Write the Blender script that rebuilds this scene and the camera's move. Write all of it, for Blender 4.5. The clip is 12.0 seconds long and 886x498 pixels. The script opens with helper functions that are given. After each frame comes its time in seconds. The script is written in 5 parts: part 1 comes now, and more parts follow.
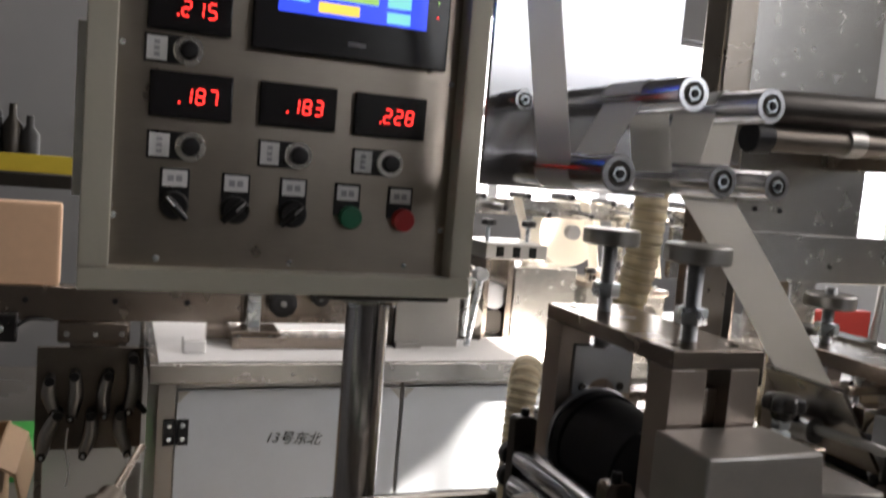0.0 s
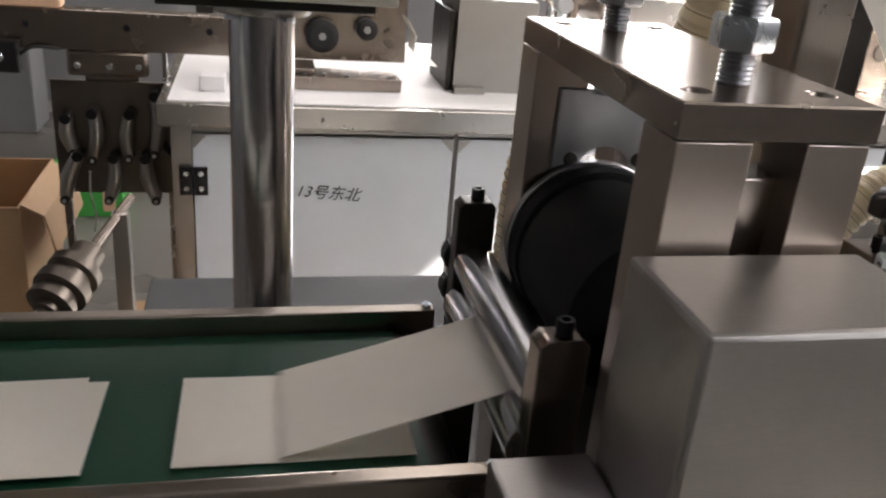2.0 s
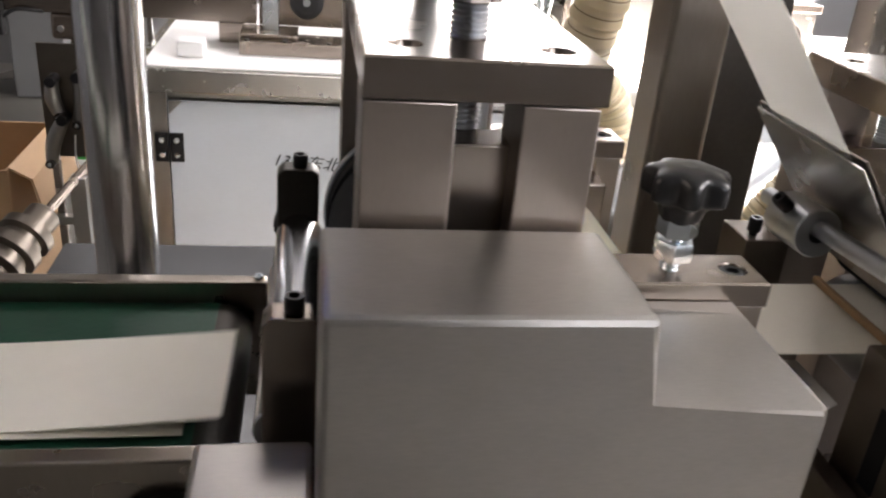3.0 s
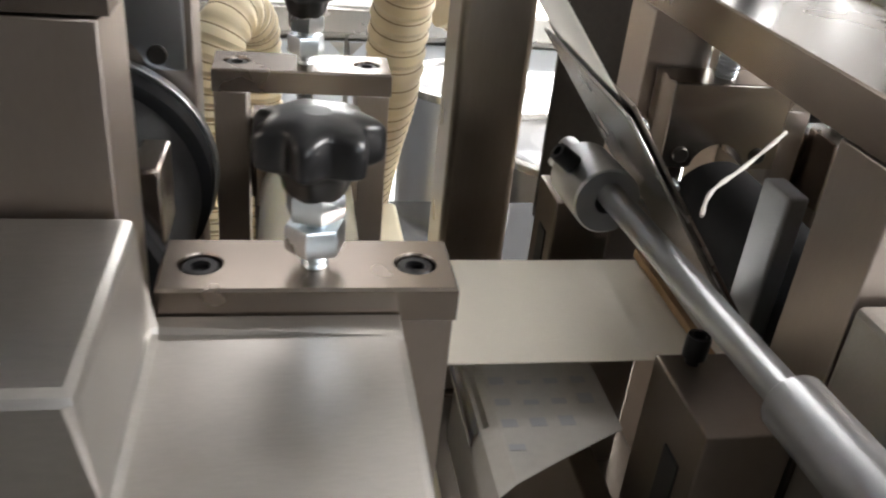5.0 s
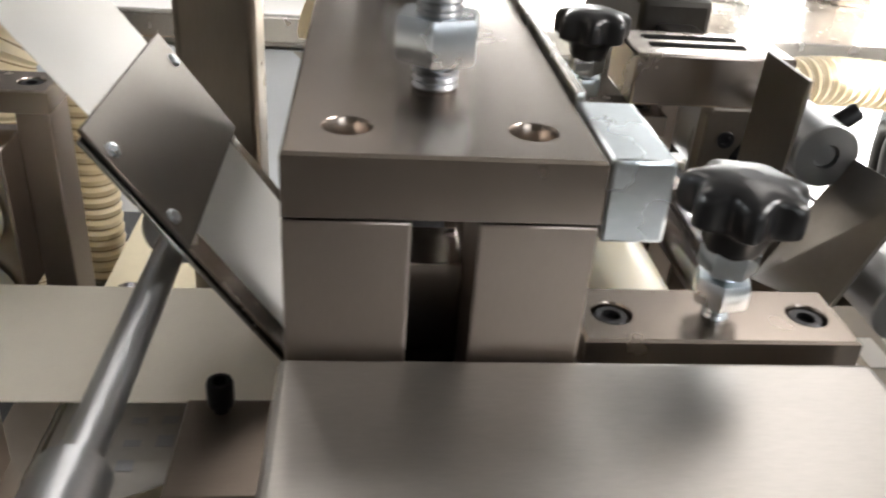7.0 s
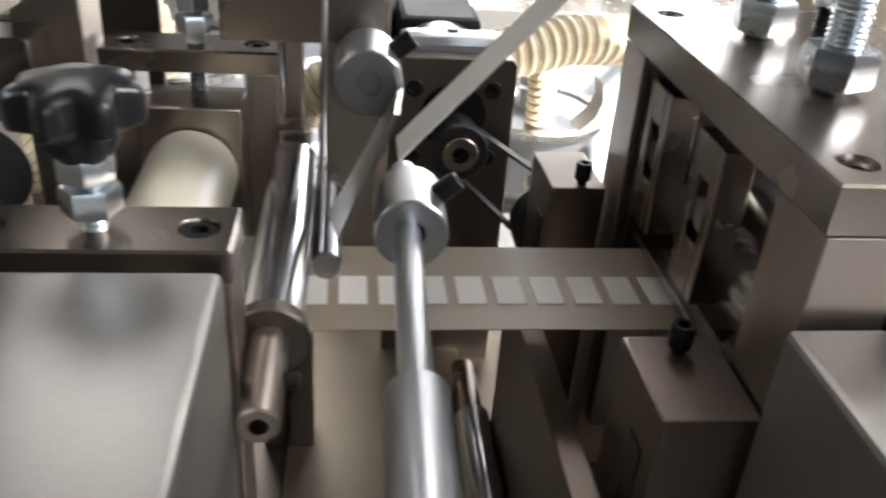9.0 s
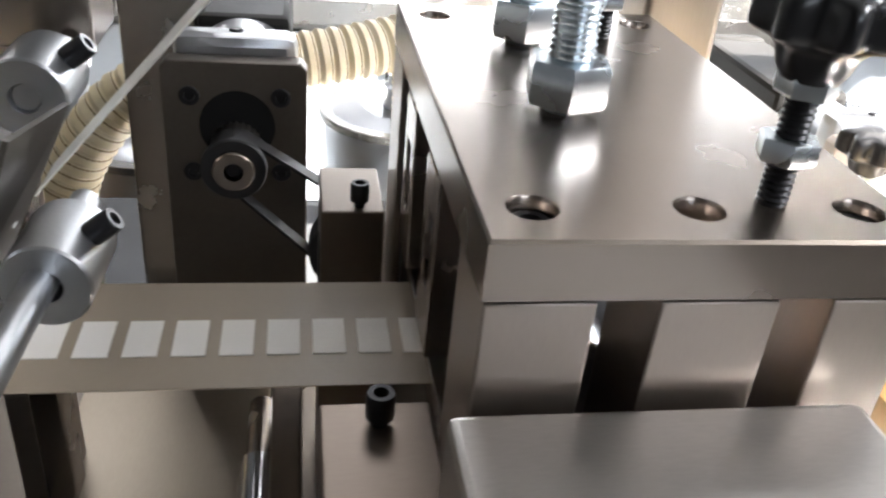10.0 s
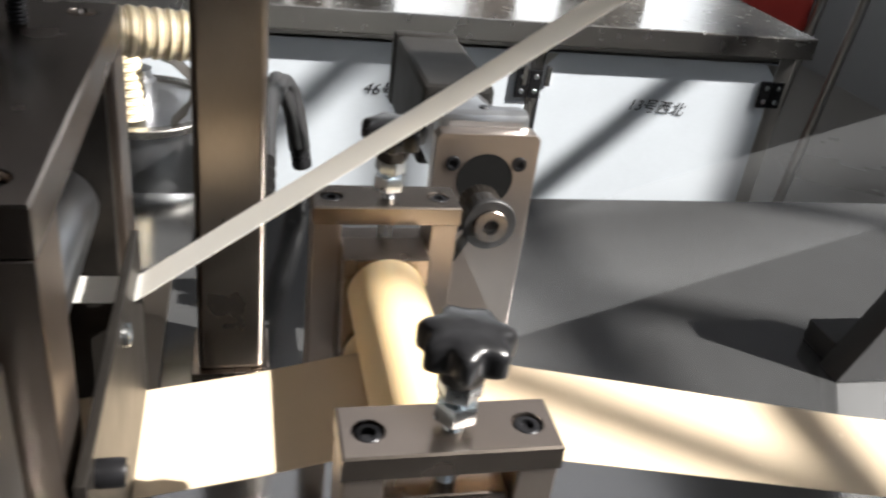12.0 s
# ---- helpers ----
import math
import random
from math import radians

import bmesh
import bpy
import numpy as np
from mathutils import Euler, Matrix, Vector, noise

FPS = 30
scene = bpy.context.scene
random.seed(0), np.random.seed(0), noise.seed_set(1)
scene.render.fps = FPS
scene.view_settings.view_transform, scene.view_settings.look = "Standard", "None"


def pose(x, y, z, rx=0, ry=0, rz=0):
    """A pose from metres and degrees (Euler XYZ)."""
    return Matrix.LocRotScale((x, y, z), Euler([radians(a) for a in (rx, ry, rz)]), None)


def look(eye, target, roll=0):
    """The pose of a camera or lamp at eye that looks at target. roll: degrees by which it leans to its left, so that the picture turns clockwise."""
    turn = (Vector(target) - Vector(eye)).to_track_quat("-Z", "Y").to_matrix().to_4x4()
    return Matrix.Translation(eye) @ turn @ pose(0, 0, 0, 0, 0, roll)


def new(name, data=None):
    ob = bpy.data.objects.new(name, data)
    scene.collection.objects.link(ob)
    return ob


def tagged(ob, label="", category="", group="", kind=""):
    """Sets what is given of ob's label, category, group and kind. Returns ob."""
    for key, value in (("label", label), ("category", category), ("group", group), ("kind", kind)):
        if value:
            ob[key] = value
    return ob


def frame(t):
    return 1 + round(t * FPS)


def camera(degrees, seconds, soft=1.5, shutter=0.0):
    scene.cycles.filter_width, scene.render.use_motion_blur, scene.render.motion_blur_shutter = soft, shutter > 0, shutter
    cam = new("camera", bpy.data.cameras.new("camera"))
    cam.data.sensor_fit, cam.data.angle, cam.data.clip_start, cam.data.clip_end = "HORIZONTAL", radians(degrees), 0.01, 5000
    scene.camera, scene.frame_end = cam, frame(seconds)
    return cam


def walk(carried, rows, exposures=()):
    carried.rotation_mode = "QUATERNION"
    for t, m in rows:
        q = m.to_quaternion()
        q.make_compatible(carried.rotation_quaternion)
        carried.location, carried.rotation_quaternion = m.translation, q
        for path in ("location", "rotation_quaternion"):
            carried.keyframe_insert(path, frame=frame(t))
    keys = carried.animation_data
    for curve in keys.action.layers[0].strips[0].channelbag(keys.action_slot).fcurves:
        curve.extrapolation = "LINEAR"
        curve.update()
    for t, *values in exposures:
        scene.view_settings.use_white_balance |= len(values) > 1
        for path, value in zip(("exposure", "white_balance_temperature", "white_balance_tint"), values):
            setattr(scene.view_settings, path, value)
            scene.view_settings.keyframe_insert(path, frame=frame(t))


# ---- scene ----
cam = camera(55.12, 12.0, soft=2.2, shutter=0.3)
PATH = [
    (0.0, pose(-0.4692, -0.4609, 1.1773, 84.48, -4.74, -20.60)),
    (0.5, pose(-0.4451, -0.4303, 1.1555, 77.18, -4.69, -19.88)),
    (1.0, pose(-0.3893, -0.3404, 1.1392, 71.06, -5.28, -18.74)),
    (1.5, pose(-0.3396, -0.2787, 1.1350, 68.35, -5.34, -17.34)),
    (2.0, pose(-0.2631, -0.2553, 1.1281, 66.87, -4.53, -11.38)),
    (2.5, pose(-0.1938, -0.2501, 1.1264, 65.19, -4.38, -7.79)),
    (3.0, pose(-0.1481, -0.2502, 1.1248, 64.89, -4.66, -7.77)),
    (3.5, pose(-0.1079, -0.2565, 1.1225, 64.82, -5.16, -7.99)),
    (3.7, pose(-0.1003, -0.2552, 1.1219, 64.58, -5.23, -8.82)),
    (5.5, pose(0.0039, -0.1568, 1.0997, 59.83, -4.98, -8.59)),
    (6.0, pose(0.0394, -0.1604, 1.1014, 59.57, -3.99, -5.36)),
    (6.5, pose(0.0837, -0.1689, 1.1103, 60.36, -3.57, -5.12)),
    (7.0, pose(0.1251, -0.1688, 1.1116, 60.84, -3.87, -4.31)),
    (7.2, pose(0.1431, -0.1701, 1.1126, 60.97, -3.95, -4.16)),
    (8.8, pose(0.2584, -0.1876, 1.1025, 60.82, -3.51, -3.88)),
    (9.0, pose(0.2719, -0.1848, 1.1008, 60.35, -3.68, -5.51)),
    (9.5, pose(0.3143, -0.1652, 1.0972, 60.04, -4.18, -8.37)),
    (10.0, pose(0.3515, -0.1484, 1.0974, 60.11, -4.92, -8.39)),
    (10.5, pose(0.3775, -0.1454, 1.1002, 59.40, -5.52, -9.93)),
    (11.0, pose(0.4282, -0.1630, 1.1073, 60.02, -6.29, -8.18)),
    (11.5, pose(0.4769, -0.1818, 1.1120, 60.36, -6.50, -8.32)),
    (12.0, pose(0.5240, -0.1946, 1.1148, 60.58, -6.75, -11.84)),
]
walk(cam, PATH, [(0.0, 3.7, 6850, 14), (1.0, 3.95, 6850, 15), (2.0, 4.3, 6800, 15), (2.5, 4.6, 6750, 15), (3.7, 4.85, 6700, 13), (5.5, 5.0, 6450, 9), (6.0, 5.1, 6250, 9), (6.5, 4.95, 6250, 8), (7.0, 4.6, 6750, 10),
                 (9.0, 4.4, 6400, 10), (9.5, 4.75, 6350, 10), (10.5, 4.05, 6100, 10), (11.0, 3.3, 6150, 10), (11.5, 2.55, 6250, 10), (12.0, 1.85, 6300, 10)])

# ---- light ----
SUN_WAY = Vector((-1.0, 0.40, -1.0))
world = bpy.data.worlds.new("sky")
scene.world = world
world.use_nodes = True
_wn = world.node_tree.nodes
_sky = _wn.new("ShaderNodeTexSky")
_sky.sky_type, _sky.sun_disc = "NISHITA", False
_sky.sun_elevation, _sky.sun_rotation = radians(43), radians(112)
world.node_tree.links.new(_sky.outputs[0], _wn["Background"].inputs[0])
_wn["Background"].inputs[1].default_value = 0.05
sun = new("sun", bpy.data.lights.new("sun", "SUN"))
sun.data.energy, sun.data.angle, sun.data.color = 5.0, radians(0.6), (1.0, 0.94, 0.86)
sun.matrix_world = look((0, 0, 0), SUN_WAY)


def window_light(name, eye, target, sx, sy, watts, color=(0.92, 0.96, 1.0)):
    """The sky's light that comes in through one window."""
    lamp = new(name, bpy.data.lights.new(name, "AREA"))
    lamp.data.shape, lamp.data.size, lamp.data.size_y = "RECTANGLE", sx, sy
    lamp.data.energy, lamp.data.color = watts, color
    lamp.matrix_world = look(eye, target)
    return lamp


window_light("window_light_right", (3.28, -0.55, 3.1), (0, -0.55, 2.6), 1.9, 1.4, 6.5, (1.0, 0.98, 0.94))
window_light("window_light_back", (1.6, 4.08, 1.53), (1.6, 0, 1.5), 2.9, 1.1, 1.4, (1.0, 0.97, 0.93))
# Lamp of the unseen south window, which the rack's back plate reflects.
window_light("window_light_south", (2.0, -3.38, 2.3), (2.0, 0, 2.2), 2.0, 1.1, 0.25, (1.0, 0.97, 0.96))
# Added overhead lamp, no known source; brightens paper and reflections in the covers.
window_light("skylight", (0.9, 3.2, 4.16), (0.9, 3.2, 0), 4.4, 1.7, 6, (1.0, 0.97, 0.96))


# ---- materials ----
def material(name, base, rough=0.5, metal=0.0, grain=0.0, scale=60.0, stretch=(1, 1, 1), bump=0.0, stain=0.0, emit=None,
             power=0.0, rough_var=0.1, trans=0.0, subsurf=0.0, coat=0.0, alpha=1.0, vary=0.0):
    m = bpy.data.materials.new(name)
    m.use_nodes = True
    n, l = m.node_tree.nodes, m.node_tree.links
    b = n["Principled BSDF"]
    b.inputs["Base Color"].default_value = (*base, 1)
    b.inputs["Roughness"].default_value, b.inputs["Metallic"].default_value = rough, metal
    b.inputs["Transmission Weight"].default_value = trans
    b.inputs["Subsurface Weight"].default_value = subsurf
    b.inputs["Subsurface Radius"].default_value = (0.01, 0.008, 0.005)
    b.inputs["Coat Weight"].default_value = coat
    b.inputs["Alpha"].default_value = alpha
    if emit:
        b.inputs["Emission Color"].default_value, b.inputs["Emission Strength"].default_value = (*emit, 1), power
    if not (grain or stain or bump or vary):
        return m
    tc, mp = n.new("ShaderNodeTexCoord"), n.new("ShaderNodeMapping")
    mp.inputs["Scale"].default_value = stretch
    l.new(tc.outputs["Object"], mp.inputs["Vector"])
    fine, wide = n.new("ShaderNodeTexNoise"), n.new("ShaderNodeTexNoise")
    fine.inputs["Scale"].default_value, fine.inputs["Detail"].default_value = scale, 6
    wide.inputs["Scale"].default_value, wide.inputs["Detail"].default_value = scale * 0.13, 4
    l.new(mp.outputs[0], fine.inputs["Vector"])
    l.new(tc.outputs["Object"], wide.inputs["Vector"])
    mix = n.new("ShaderNodeMath")
    mix.operation = "MULTIPLY_ADD"
    mix.inputs[1].default_value, mix.inputs[2].default_value = grain, 1 - grain / 2
    l.new(fine.outputs["Fac"], mix.inputs[0])
    spot = n.new("ShaderNodeMath")
    spot.operation = "MULTIPLY_ADD"
    spot.inputs[1].default_value, spot.inputs[2].default_value = stain, 1 - stain / 2
    l.new(wide.outputs["Fac"], spot.inputs[0])
    both = n.new("ShaderNodeMath")
    both.operation = "MULTIPLY"
    l.new(mix.outputs[0], both.inputs[0])
    l.new(spot.outputs[0], both.inputs[1])
    last = both
    if vary:
        info, v = n.new("ShaderNodeObjectInfo"), n.new("ShaderNodeMath")
        v.operation = "MULTIPLY_ADD"
        v.inputs[1].default_value, v.inputs[2].default_value = vary, 1 - vary / 2
        l.new(info.outputs["Random"], v.inputs[0])
        last = n.new("ShaderNodeMath")
        last.operation = "MULTIPLY"
        l.new(both.outputs[0], last.inputs[0])
        l.new(v.outputs[0], last.inputs[1])
    col = n.new("ShaderNodeVectorMath")
    col.operation = "SCALE"
    col.inputs[0].default_value = base
    l.new(last.outputs[0], col.inputs["Scale"])
    l.new(col.outputs[0], b.inputs["Base Color"])
    rg = n.new("ShaderNodeMath")
    rg.operation = "MULTIPLY_ADD"
    rg.inputs[1].default_value, rg.inputs[2].default_value = rough_var * 2, rough - rough_var
    l.new(wide.outputs["Fac"], rg.inputs[0])
    l.new(rg.outputs[0], b.inputs["Roughness"])
    if bump:
        bp = n.new("ShaderNodeBump")
        bp.inputs["Strength"].default_value, bp.inputs["Distance"].default_value = bump, 0.001
        l.new(fine.outputs["Fac"], bp.inputs["Height"])
        l.new(bp.outputs[0], b.inputs["Normal"])
    return m


STEEL = material("ground_steel", (0.35, 0.3, 0.262), 0.26, 1, 0.08, 260, (1, 5, 1), 0.0, 0.16, rough_var=0.05)
STEEL_V = material("ground_steel_posts", (0.4, 0.345, 0.305), 0.36, 1, 0.1, 300, (5, 5, 1), 0.02, 0.16, rough_var=0.05)
STAINLESS = material("brushed_stainless", (0.5, 0.485, 0.46), 0.26, 1, 0.12, 420, (0.15, 4, 4), 0.05, 0.12, rough_var=0.05)
SHEET = material("stainless_cover", (0.46, 0.44, 0.415), 0.4, 1, 0.16, 300, (1, 4, 4), 0.02, 0.28, rough_var=0.06)
DOOR = material("cabinet_door_steel", (0.54, 0.585, 0.635), 0.5, 0.06, 0.08, 90, (1, 1, 4), 0.03, 0.16)
CABINET = material("cabinet_frame_steel", (0.38, 0.37, 0.35), 0.36, 1, 0.1, 200, (4, 4, 1), 0.03, 0.15)
CHROME = material("polished_steel", (0.58, 0.58, 0.6), 0.19, 1, 0.12, 300, (1, 1, 1), 0.0, 0.14, rough_var=0.04)
ZINC = material("zinc_plated", (0.68, 0.735, 0.775), 0.28, 1, 0.12, 400, (1, 1, 1), 0.08, 0.16)
ALU = material("turned_aluminium", (0.43, 0.44, 0.455), 0.33, 1, 0.12, 600, (1, 1, 6), 0.05, 0.1)
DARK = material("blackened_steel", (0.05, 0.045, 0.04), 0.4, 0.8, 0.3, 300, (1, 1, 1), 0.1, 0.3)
DULL = material("dull_dark_steel", (0.16, 0.14, 0.12), 0.4, 1, 0.2, 400, (1, 4, 1), 0.06, 0.3)
MOTOR = material("black_motor_paint", (0.014, 0.013, 0.012), 0.55, 0, 0.2, 200, (1, 1, 1), 0.05, 0.25)
MOTOR.node_tree.nodes["Principled BSDF"].inputs["Specular IOR Level"].default_value = 0.2
BLACK = material("black_oxide_screw", (0.018, 0.018, 0.02), 0.34, 0.6, 0.2, 400)
PLASTIC = material("black_bakelite", (0.01, 0.01, 0.011), 0.3, 0, 0.2, 300, (1, 1, 1), 0.05, 0.2)
RUBBER = material("black_rubber", (0.012, 0.012, 0.013), 0.55, 0, 0.3, 200, (1, 1, 1), 0.1, 0.3)
PAPER = material("white_nonwoven_paper", (0.93, 0.88, 0.78), 0.75, 0, 0.05, 900, (1, 1, 1), 0.12, 0.05)
LINER = material("cream_liner_paper", (0.36, 0.3, 0.23), 0.42, 0, 0.06, 500, (1, 1, 1), 0.05, 0.08)
TAPE = material("white_plastic_tape", (0.88, 0.87, 0.84), 0.45, 0, 0.04, 500, (1, 1, 1), 0.04, 0.05)
LABEL = material("white_pad", (0.86, 0.83, 0.78), 0.7, 0, 0.04, 900, (1, 1, 1), 0.1)


def translucent(m, share):
    """Lets part of the light through a thin sheet."""
    n, l = m.node_tree.nodes, m.node_tree.links
    b, out = n["Principled BSDF"], n["Material Output"]
    t, mix = n.new("ShaderNodeBsdfTranslucent"), n.new("ShaderNodeMixShader")
    t.inputs["Color"].default_value = b.inputs["Base Color"].default_value
    mix.inputs[0].default_value = share
    l.new(b.outputs[0], mix.inputs[1])
    l.new(t.outputs[0], mix.inputs[2])
    l.new(mix.outputs[0], out.inputs["Surface"])


translucent(TAPE, 0.45)
DUSTY = material("printed_grey_paper", (0.5, 0.48, 0.45), 0.8, 0, 0.15, 300, (1, 1, 1), 0.1, 0.2)
FOAMY = material("cream_plastic", (0.75, 0.68, 0.5), 0.45, 0, 0.12, 150, (1, 1, 1), 0.1, 0.25)
FILM = material("cream_coated_web", (0.62, 0.51, 0.37), 0.24, 0, 0.05, 300, (1, 1, 1), 0.05, 0.1)
SILICONE = material("cream_silicone", (0.78, 0.74, 0.6), 0.34, 0, 0.06, 120, (1, 1, 1), 0.05, 0.28, subsurf=0.35)
SILICONE_Y = material("amber_silicone", (0.84, 0.64, 0.37), 0.36, 0, 0.08, 120, (1, 1, 1), 0.05, 0.3, subsurf=0.35)
HOSE = material("cream_hose_plastic", (0.72, 0.62, 0.43), 0.4, 0, 0.08, 120, (1, 1, 1), 0.06, 0.2, subsurf=0.25)
WIRE = material("hose_wire", (0.24, 0.17, 0.09), 0.5, 0.3)
BELT = material("green_conveyor_belt", (0.006, 0.066, 0.036), 0.45, 0, 0.2, 300, (1, 1, 1), 0.15, 0.15)
BEIGE = material("beige_enamel", (0.55, 0.52, 0.43), 0.45, 0, 0.05, 200, (1, 1, 1), 0.08, 0.06)
PANEL = material("panel_steel", (0.42, 0.375, 0.32), 0.32, 1, 0.22, 420, (0.1, 5, 5), 0.06, 0.2)
METER = material("black_meter_glass", (0.012, 0.011, 0.013), 0.18, 0, 0.2, 100)
RED_LED = material("red_led", (0.5, 0.02, 0.01), 0.4, emit=(1.0, 0.035, 0.03), power=0.24)
BLUE_LCD = material("blue_screen", (0.02, 0.03, 0.3), 0.2, emit=(0.03, 0.07, 0.85), power=0.12)
CYAN_LCD = material("cyan_screen", (0.2, 0.6, 0.6), 0.2, emit=(0.18, 0.62, 0.6), power=0.1)
YELLOW_LCD = material("yellow_screen", (0.7, 0.5, 0.05), 0.2, emit=(0.85, 0.62, 0.1), power=0.1)
GREEN_LCD = material("green_screen", (0.3, 0.6, 0.15), 0.2, emit=(0.3, 0.6, 0.15), power=0.09)
RING = material("silver_ring", (0.72, 0.7, 0.66), 0.28, 1, 0.08, 300)
GREEN_BTN = material("green_button", (0.01, 0.16, 0.08), 0.35)
RED_BTN = material("red_button", (0.5, 0.03, 0.03), 0.35)
WHITE = material("white_card", (0.8, 0.8, 0.8), 0.6, 0, 0.04, 200, stain=0.06)
INK = material("black_ink", (0.02, 0.02, 0.025), 0.85)
# Near-black colour that paints the shade inside bores and slots.
VOID = material("recess_shade", (0.006, 0.006, 0.006), 0.9)
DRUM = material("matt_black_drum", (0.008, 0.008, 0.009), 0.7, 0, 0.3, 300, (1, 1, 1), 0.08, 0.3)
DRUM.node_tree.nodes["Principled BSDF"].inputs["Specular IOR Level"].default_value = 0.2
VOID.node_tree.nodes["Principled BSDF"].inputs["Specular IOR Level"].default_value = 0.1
GREY_INK = material("grey_print", (0.4, 0.4, 0.43), 0.6)
CARTON = material("brown_carton", (0.42, 0.27, 0.15), 0.8, 0, 0.12, 60, (1, 1, 4), 0.1, 0.2)
FOAM = material("tan_block", (0.66, 0.44, 0.29), 0.75, 0, 0.12, 60, (1, 1, 1), 0.15, 0.25)
GREEN_BOX = material("green_carton", (0.06, 0.42, 0.08), 0.5, 0, 0.1, 80, stain=0.2)
RED = material("red_paint", (0.42, 0.04, 0.03), 0.5, 0, 0.1, 80, stain=0.2)
YELLOW = material("yellow_paint", (0.6, 0.45, 0.04), 0.5, 0, 0.1, 80, stain=0.2)
WALL = material("grey_plaster", (0.21, 0.21, 0.215), 0.85, 0, 0.06, 12, (1, 1, 1), 0.1, 0.12)
# Darkened copy of the wall colour, to cut light on the cover fronts.
DIMMING_WALL = material("dimming_wall", (0.085, 0.08, 0.075), 0.85, 0, 0.06, 12, (1, 1, 1), 0.1, 0.15)
CEILING = material("ceiling_paint", (0.25, 0.25, 0.245), 0.9, 0, 0.05, 8, stain=0.1)
# A pale floor, coloured darker here to dim its reflection in the covers.
FLOOR = material("dimmed_epoxy_floor", (0.13, 0.122, 0.11), 0.3, 0, 0.08, 10, (1, 1, 1), 0.05, 0.25)
FRAME = material("window_frame_paint", (0.7, 0.7, 0.7), 0.5, 0, 0.05, 40, stain=0.1)
HAZE = material("bright_outside", (0.8, 0.85, 0.9), 1, 0, emit=(0.93, 0.97, 1.0), power=0.2)
CLEAR = material("clear_film", (0.6, 0.62, 0.64), 0.12, 0, alpha=0.035)
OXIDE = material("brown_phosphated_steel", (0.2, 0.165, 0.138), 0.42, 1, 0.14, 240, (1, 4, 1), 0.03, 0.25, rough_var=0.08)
COLUMN = material("worn_stainless_column", (0.33, 0.29, 0.25), 0.3, 1, 0.16, 200, (5, 5, 0.6), 0.03, 0.35, rough_var=0.1)
TAN = material("tan_ground_plate", (0.3, 0.258, 0.21), 0.44, 1, 0.14, 220, (4, 1, 1), 0.03, 0.3, rough_var=0.08)
GUIDE = material("dull_guide_sheet", (0.27, 0.25, 0.23), 0.34, 1, 0.14, 260, (4, 1, 1), 0.03, 0.3, rough_var=0.08)
TABLE = material("table_stainless", (0.24, 0.245, 0.25), 0.14, 0.85, 0.1, 260, (0.15, 4, 4), 0.008, 0.16, rough_var=0.05)


# ---- mesh helpers ----
def thing(name, label, category, at=(0, 0, 0), group="", kind=""):
    ob = new(name)
    ob.location = at
    ob.empty_display_size = 0.02
    return tagged(ob, label, category, group, kind)


def origin_of(ob):
    p = Vector(ob.location)
    while ob.parent:
        ob = ob.parent
        p += Vector(ob.location)
    return p


def finish(name, bm, mat, smooth=True, angle=38):
    me = bpy.data.meshes.new(name)
    bmesh.ops.recalc_face_normals(bm, faces=bm.faces)
    bm.to_mesh(me)
    bm.free()
    me.materials.append(mat)
    if smooth:
        me.shade_smooth()
        me.set_sharp_from_angle(angle=radians(angle))
        for p in me.polygons:
            if max(abs(c) for c in p.normal) > 0.9999:
                p.use_smooth = False
    return me


def part(name, bm, mat, parent, label=""):
    """Links a bmesh, given in world places, as one mesh object under a thing or a part."""
    bmesh.ops.translate(bm, vec=-origin_of(parent), verts=bm.verts)
    ob = new(name, finish(name, bm, mat))
    ob.parent = parent
    return tagged(ob, label)


def solo(name, bm, mat, label, category, group="", kind=""):
    """A thing that is one mesh, with its origin at its base."""
    lo = Vector([min(v.co[i] for v in bm.verts) for i in range(3)])
    hi = Vector([max(v.co[i] for v in bm.verts) for i in range(3)])
    at = Vector(((lo.x + hi.x) / 2, (lo.y + hi.y) / 2, lo.z))
    bmesh.ops.translate(bm, vec=-at, verts=bm.verts)
    ob = new(name, finish(name, bm, mat))
    ob.location = at
    return tagged(ob, label, category, group, kind)


def box(x0, x1, y0, y1, z0, z1, bevel=0.0008, bm=None, seg=2):
    bm = bm or bmesh.new()
    g = bmesh.ops.create_cube(bm, size=1)["verts"]
    for v in g:
        v.co = Vector((x0 + (v.co.x + 0.5) * (x1 - x0), y0 + (v.co.y + 0.5) * (y1 - y0), z0 + (v.co.z + 0.5) * (z1 - z0)))
    if bevel:
        edges = list({e for v in g for e in v.link_edges})
        bmesh.ops.bevel(bm, geom=edges, offset=bevel, segments=seg, affect="EDGES", profile=0.5)
    return bm


def axis(at, way=(0, 0, 1)):
    """The pose whose z axis points along way."""
    q = Vector(way).to_track_quat("Z", "Y")
    return Matrix.Translation(at) @ q.to_matrix().to_4x4()


def lathe(prof, m, n=28, bm=None, lobes=0, depth=0.0, cap=True):
    """Turns a profile of (radius, height) about the z axis of the pose m."""
    bm = bm or bmesh.new()
    rings = []
    for r, z in prof:
        ring = []
        for i in range(n):
            a = 2 * math.pi * i / n
            rr = r * (1 + depth * math.cos(lobes * a)) if lobes else r
            ring.append(bm.verts.new(m @ Vector((rr * math.cos(a), rr * math.sin(a), z))))
        rings.append(ring)
    for a, b in zip(rings, rings[1:]):
        for i in range(n):
            bm.faces.new((a[i], a[(i + 1) % n], b[(i + 1) % n], b[i]))
    if cap:
        bm.faces.new(rings[0][::-1])
        bm.faces.new(rings[-1])
    return bm


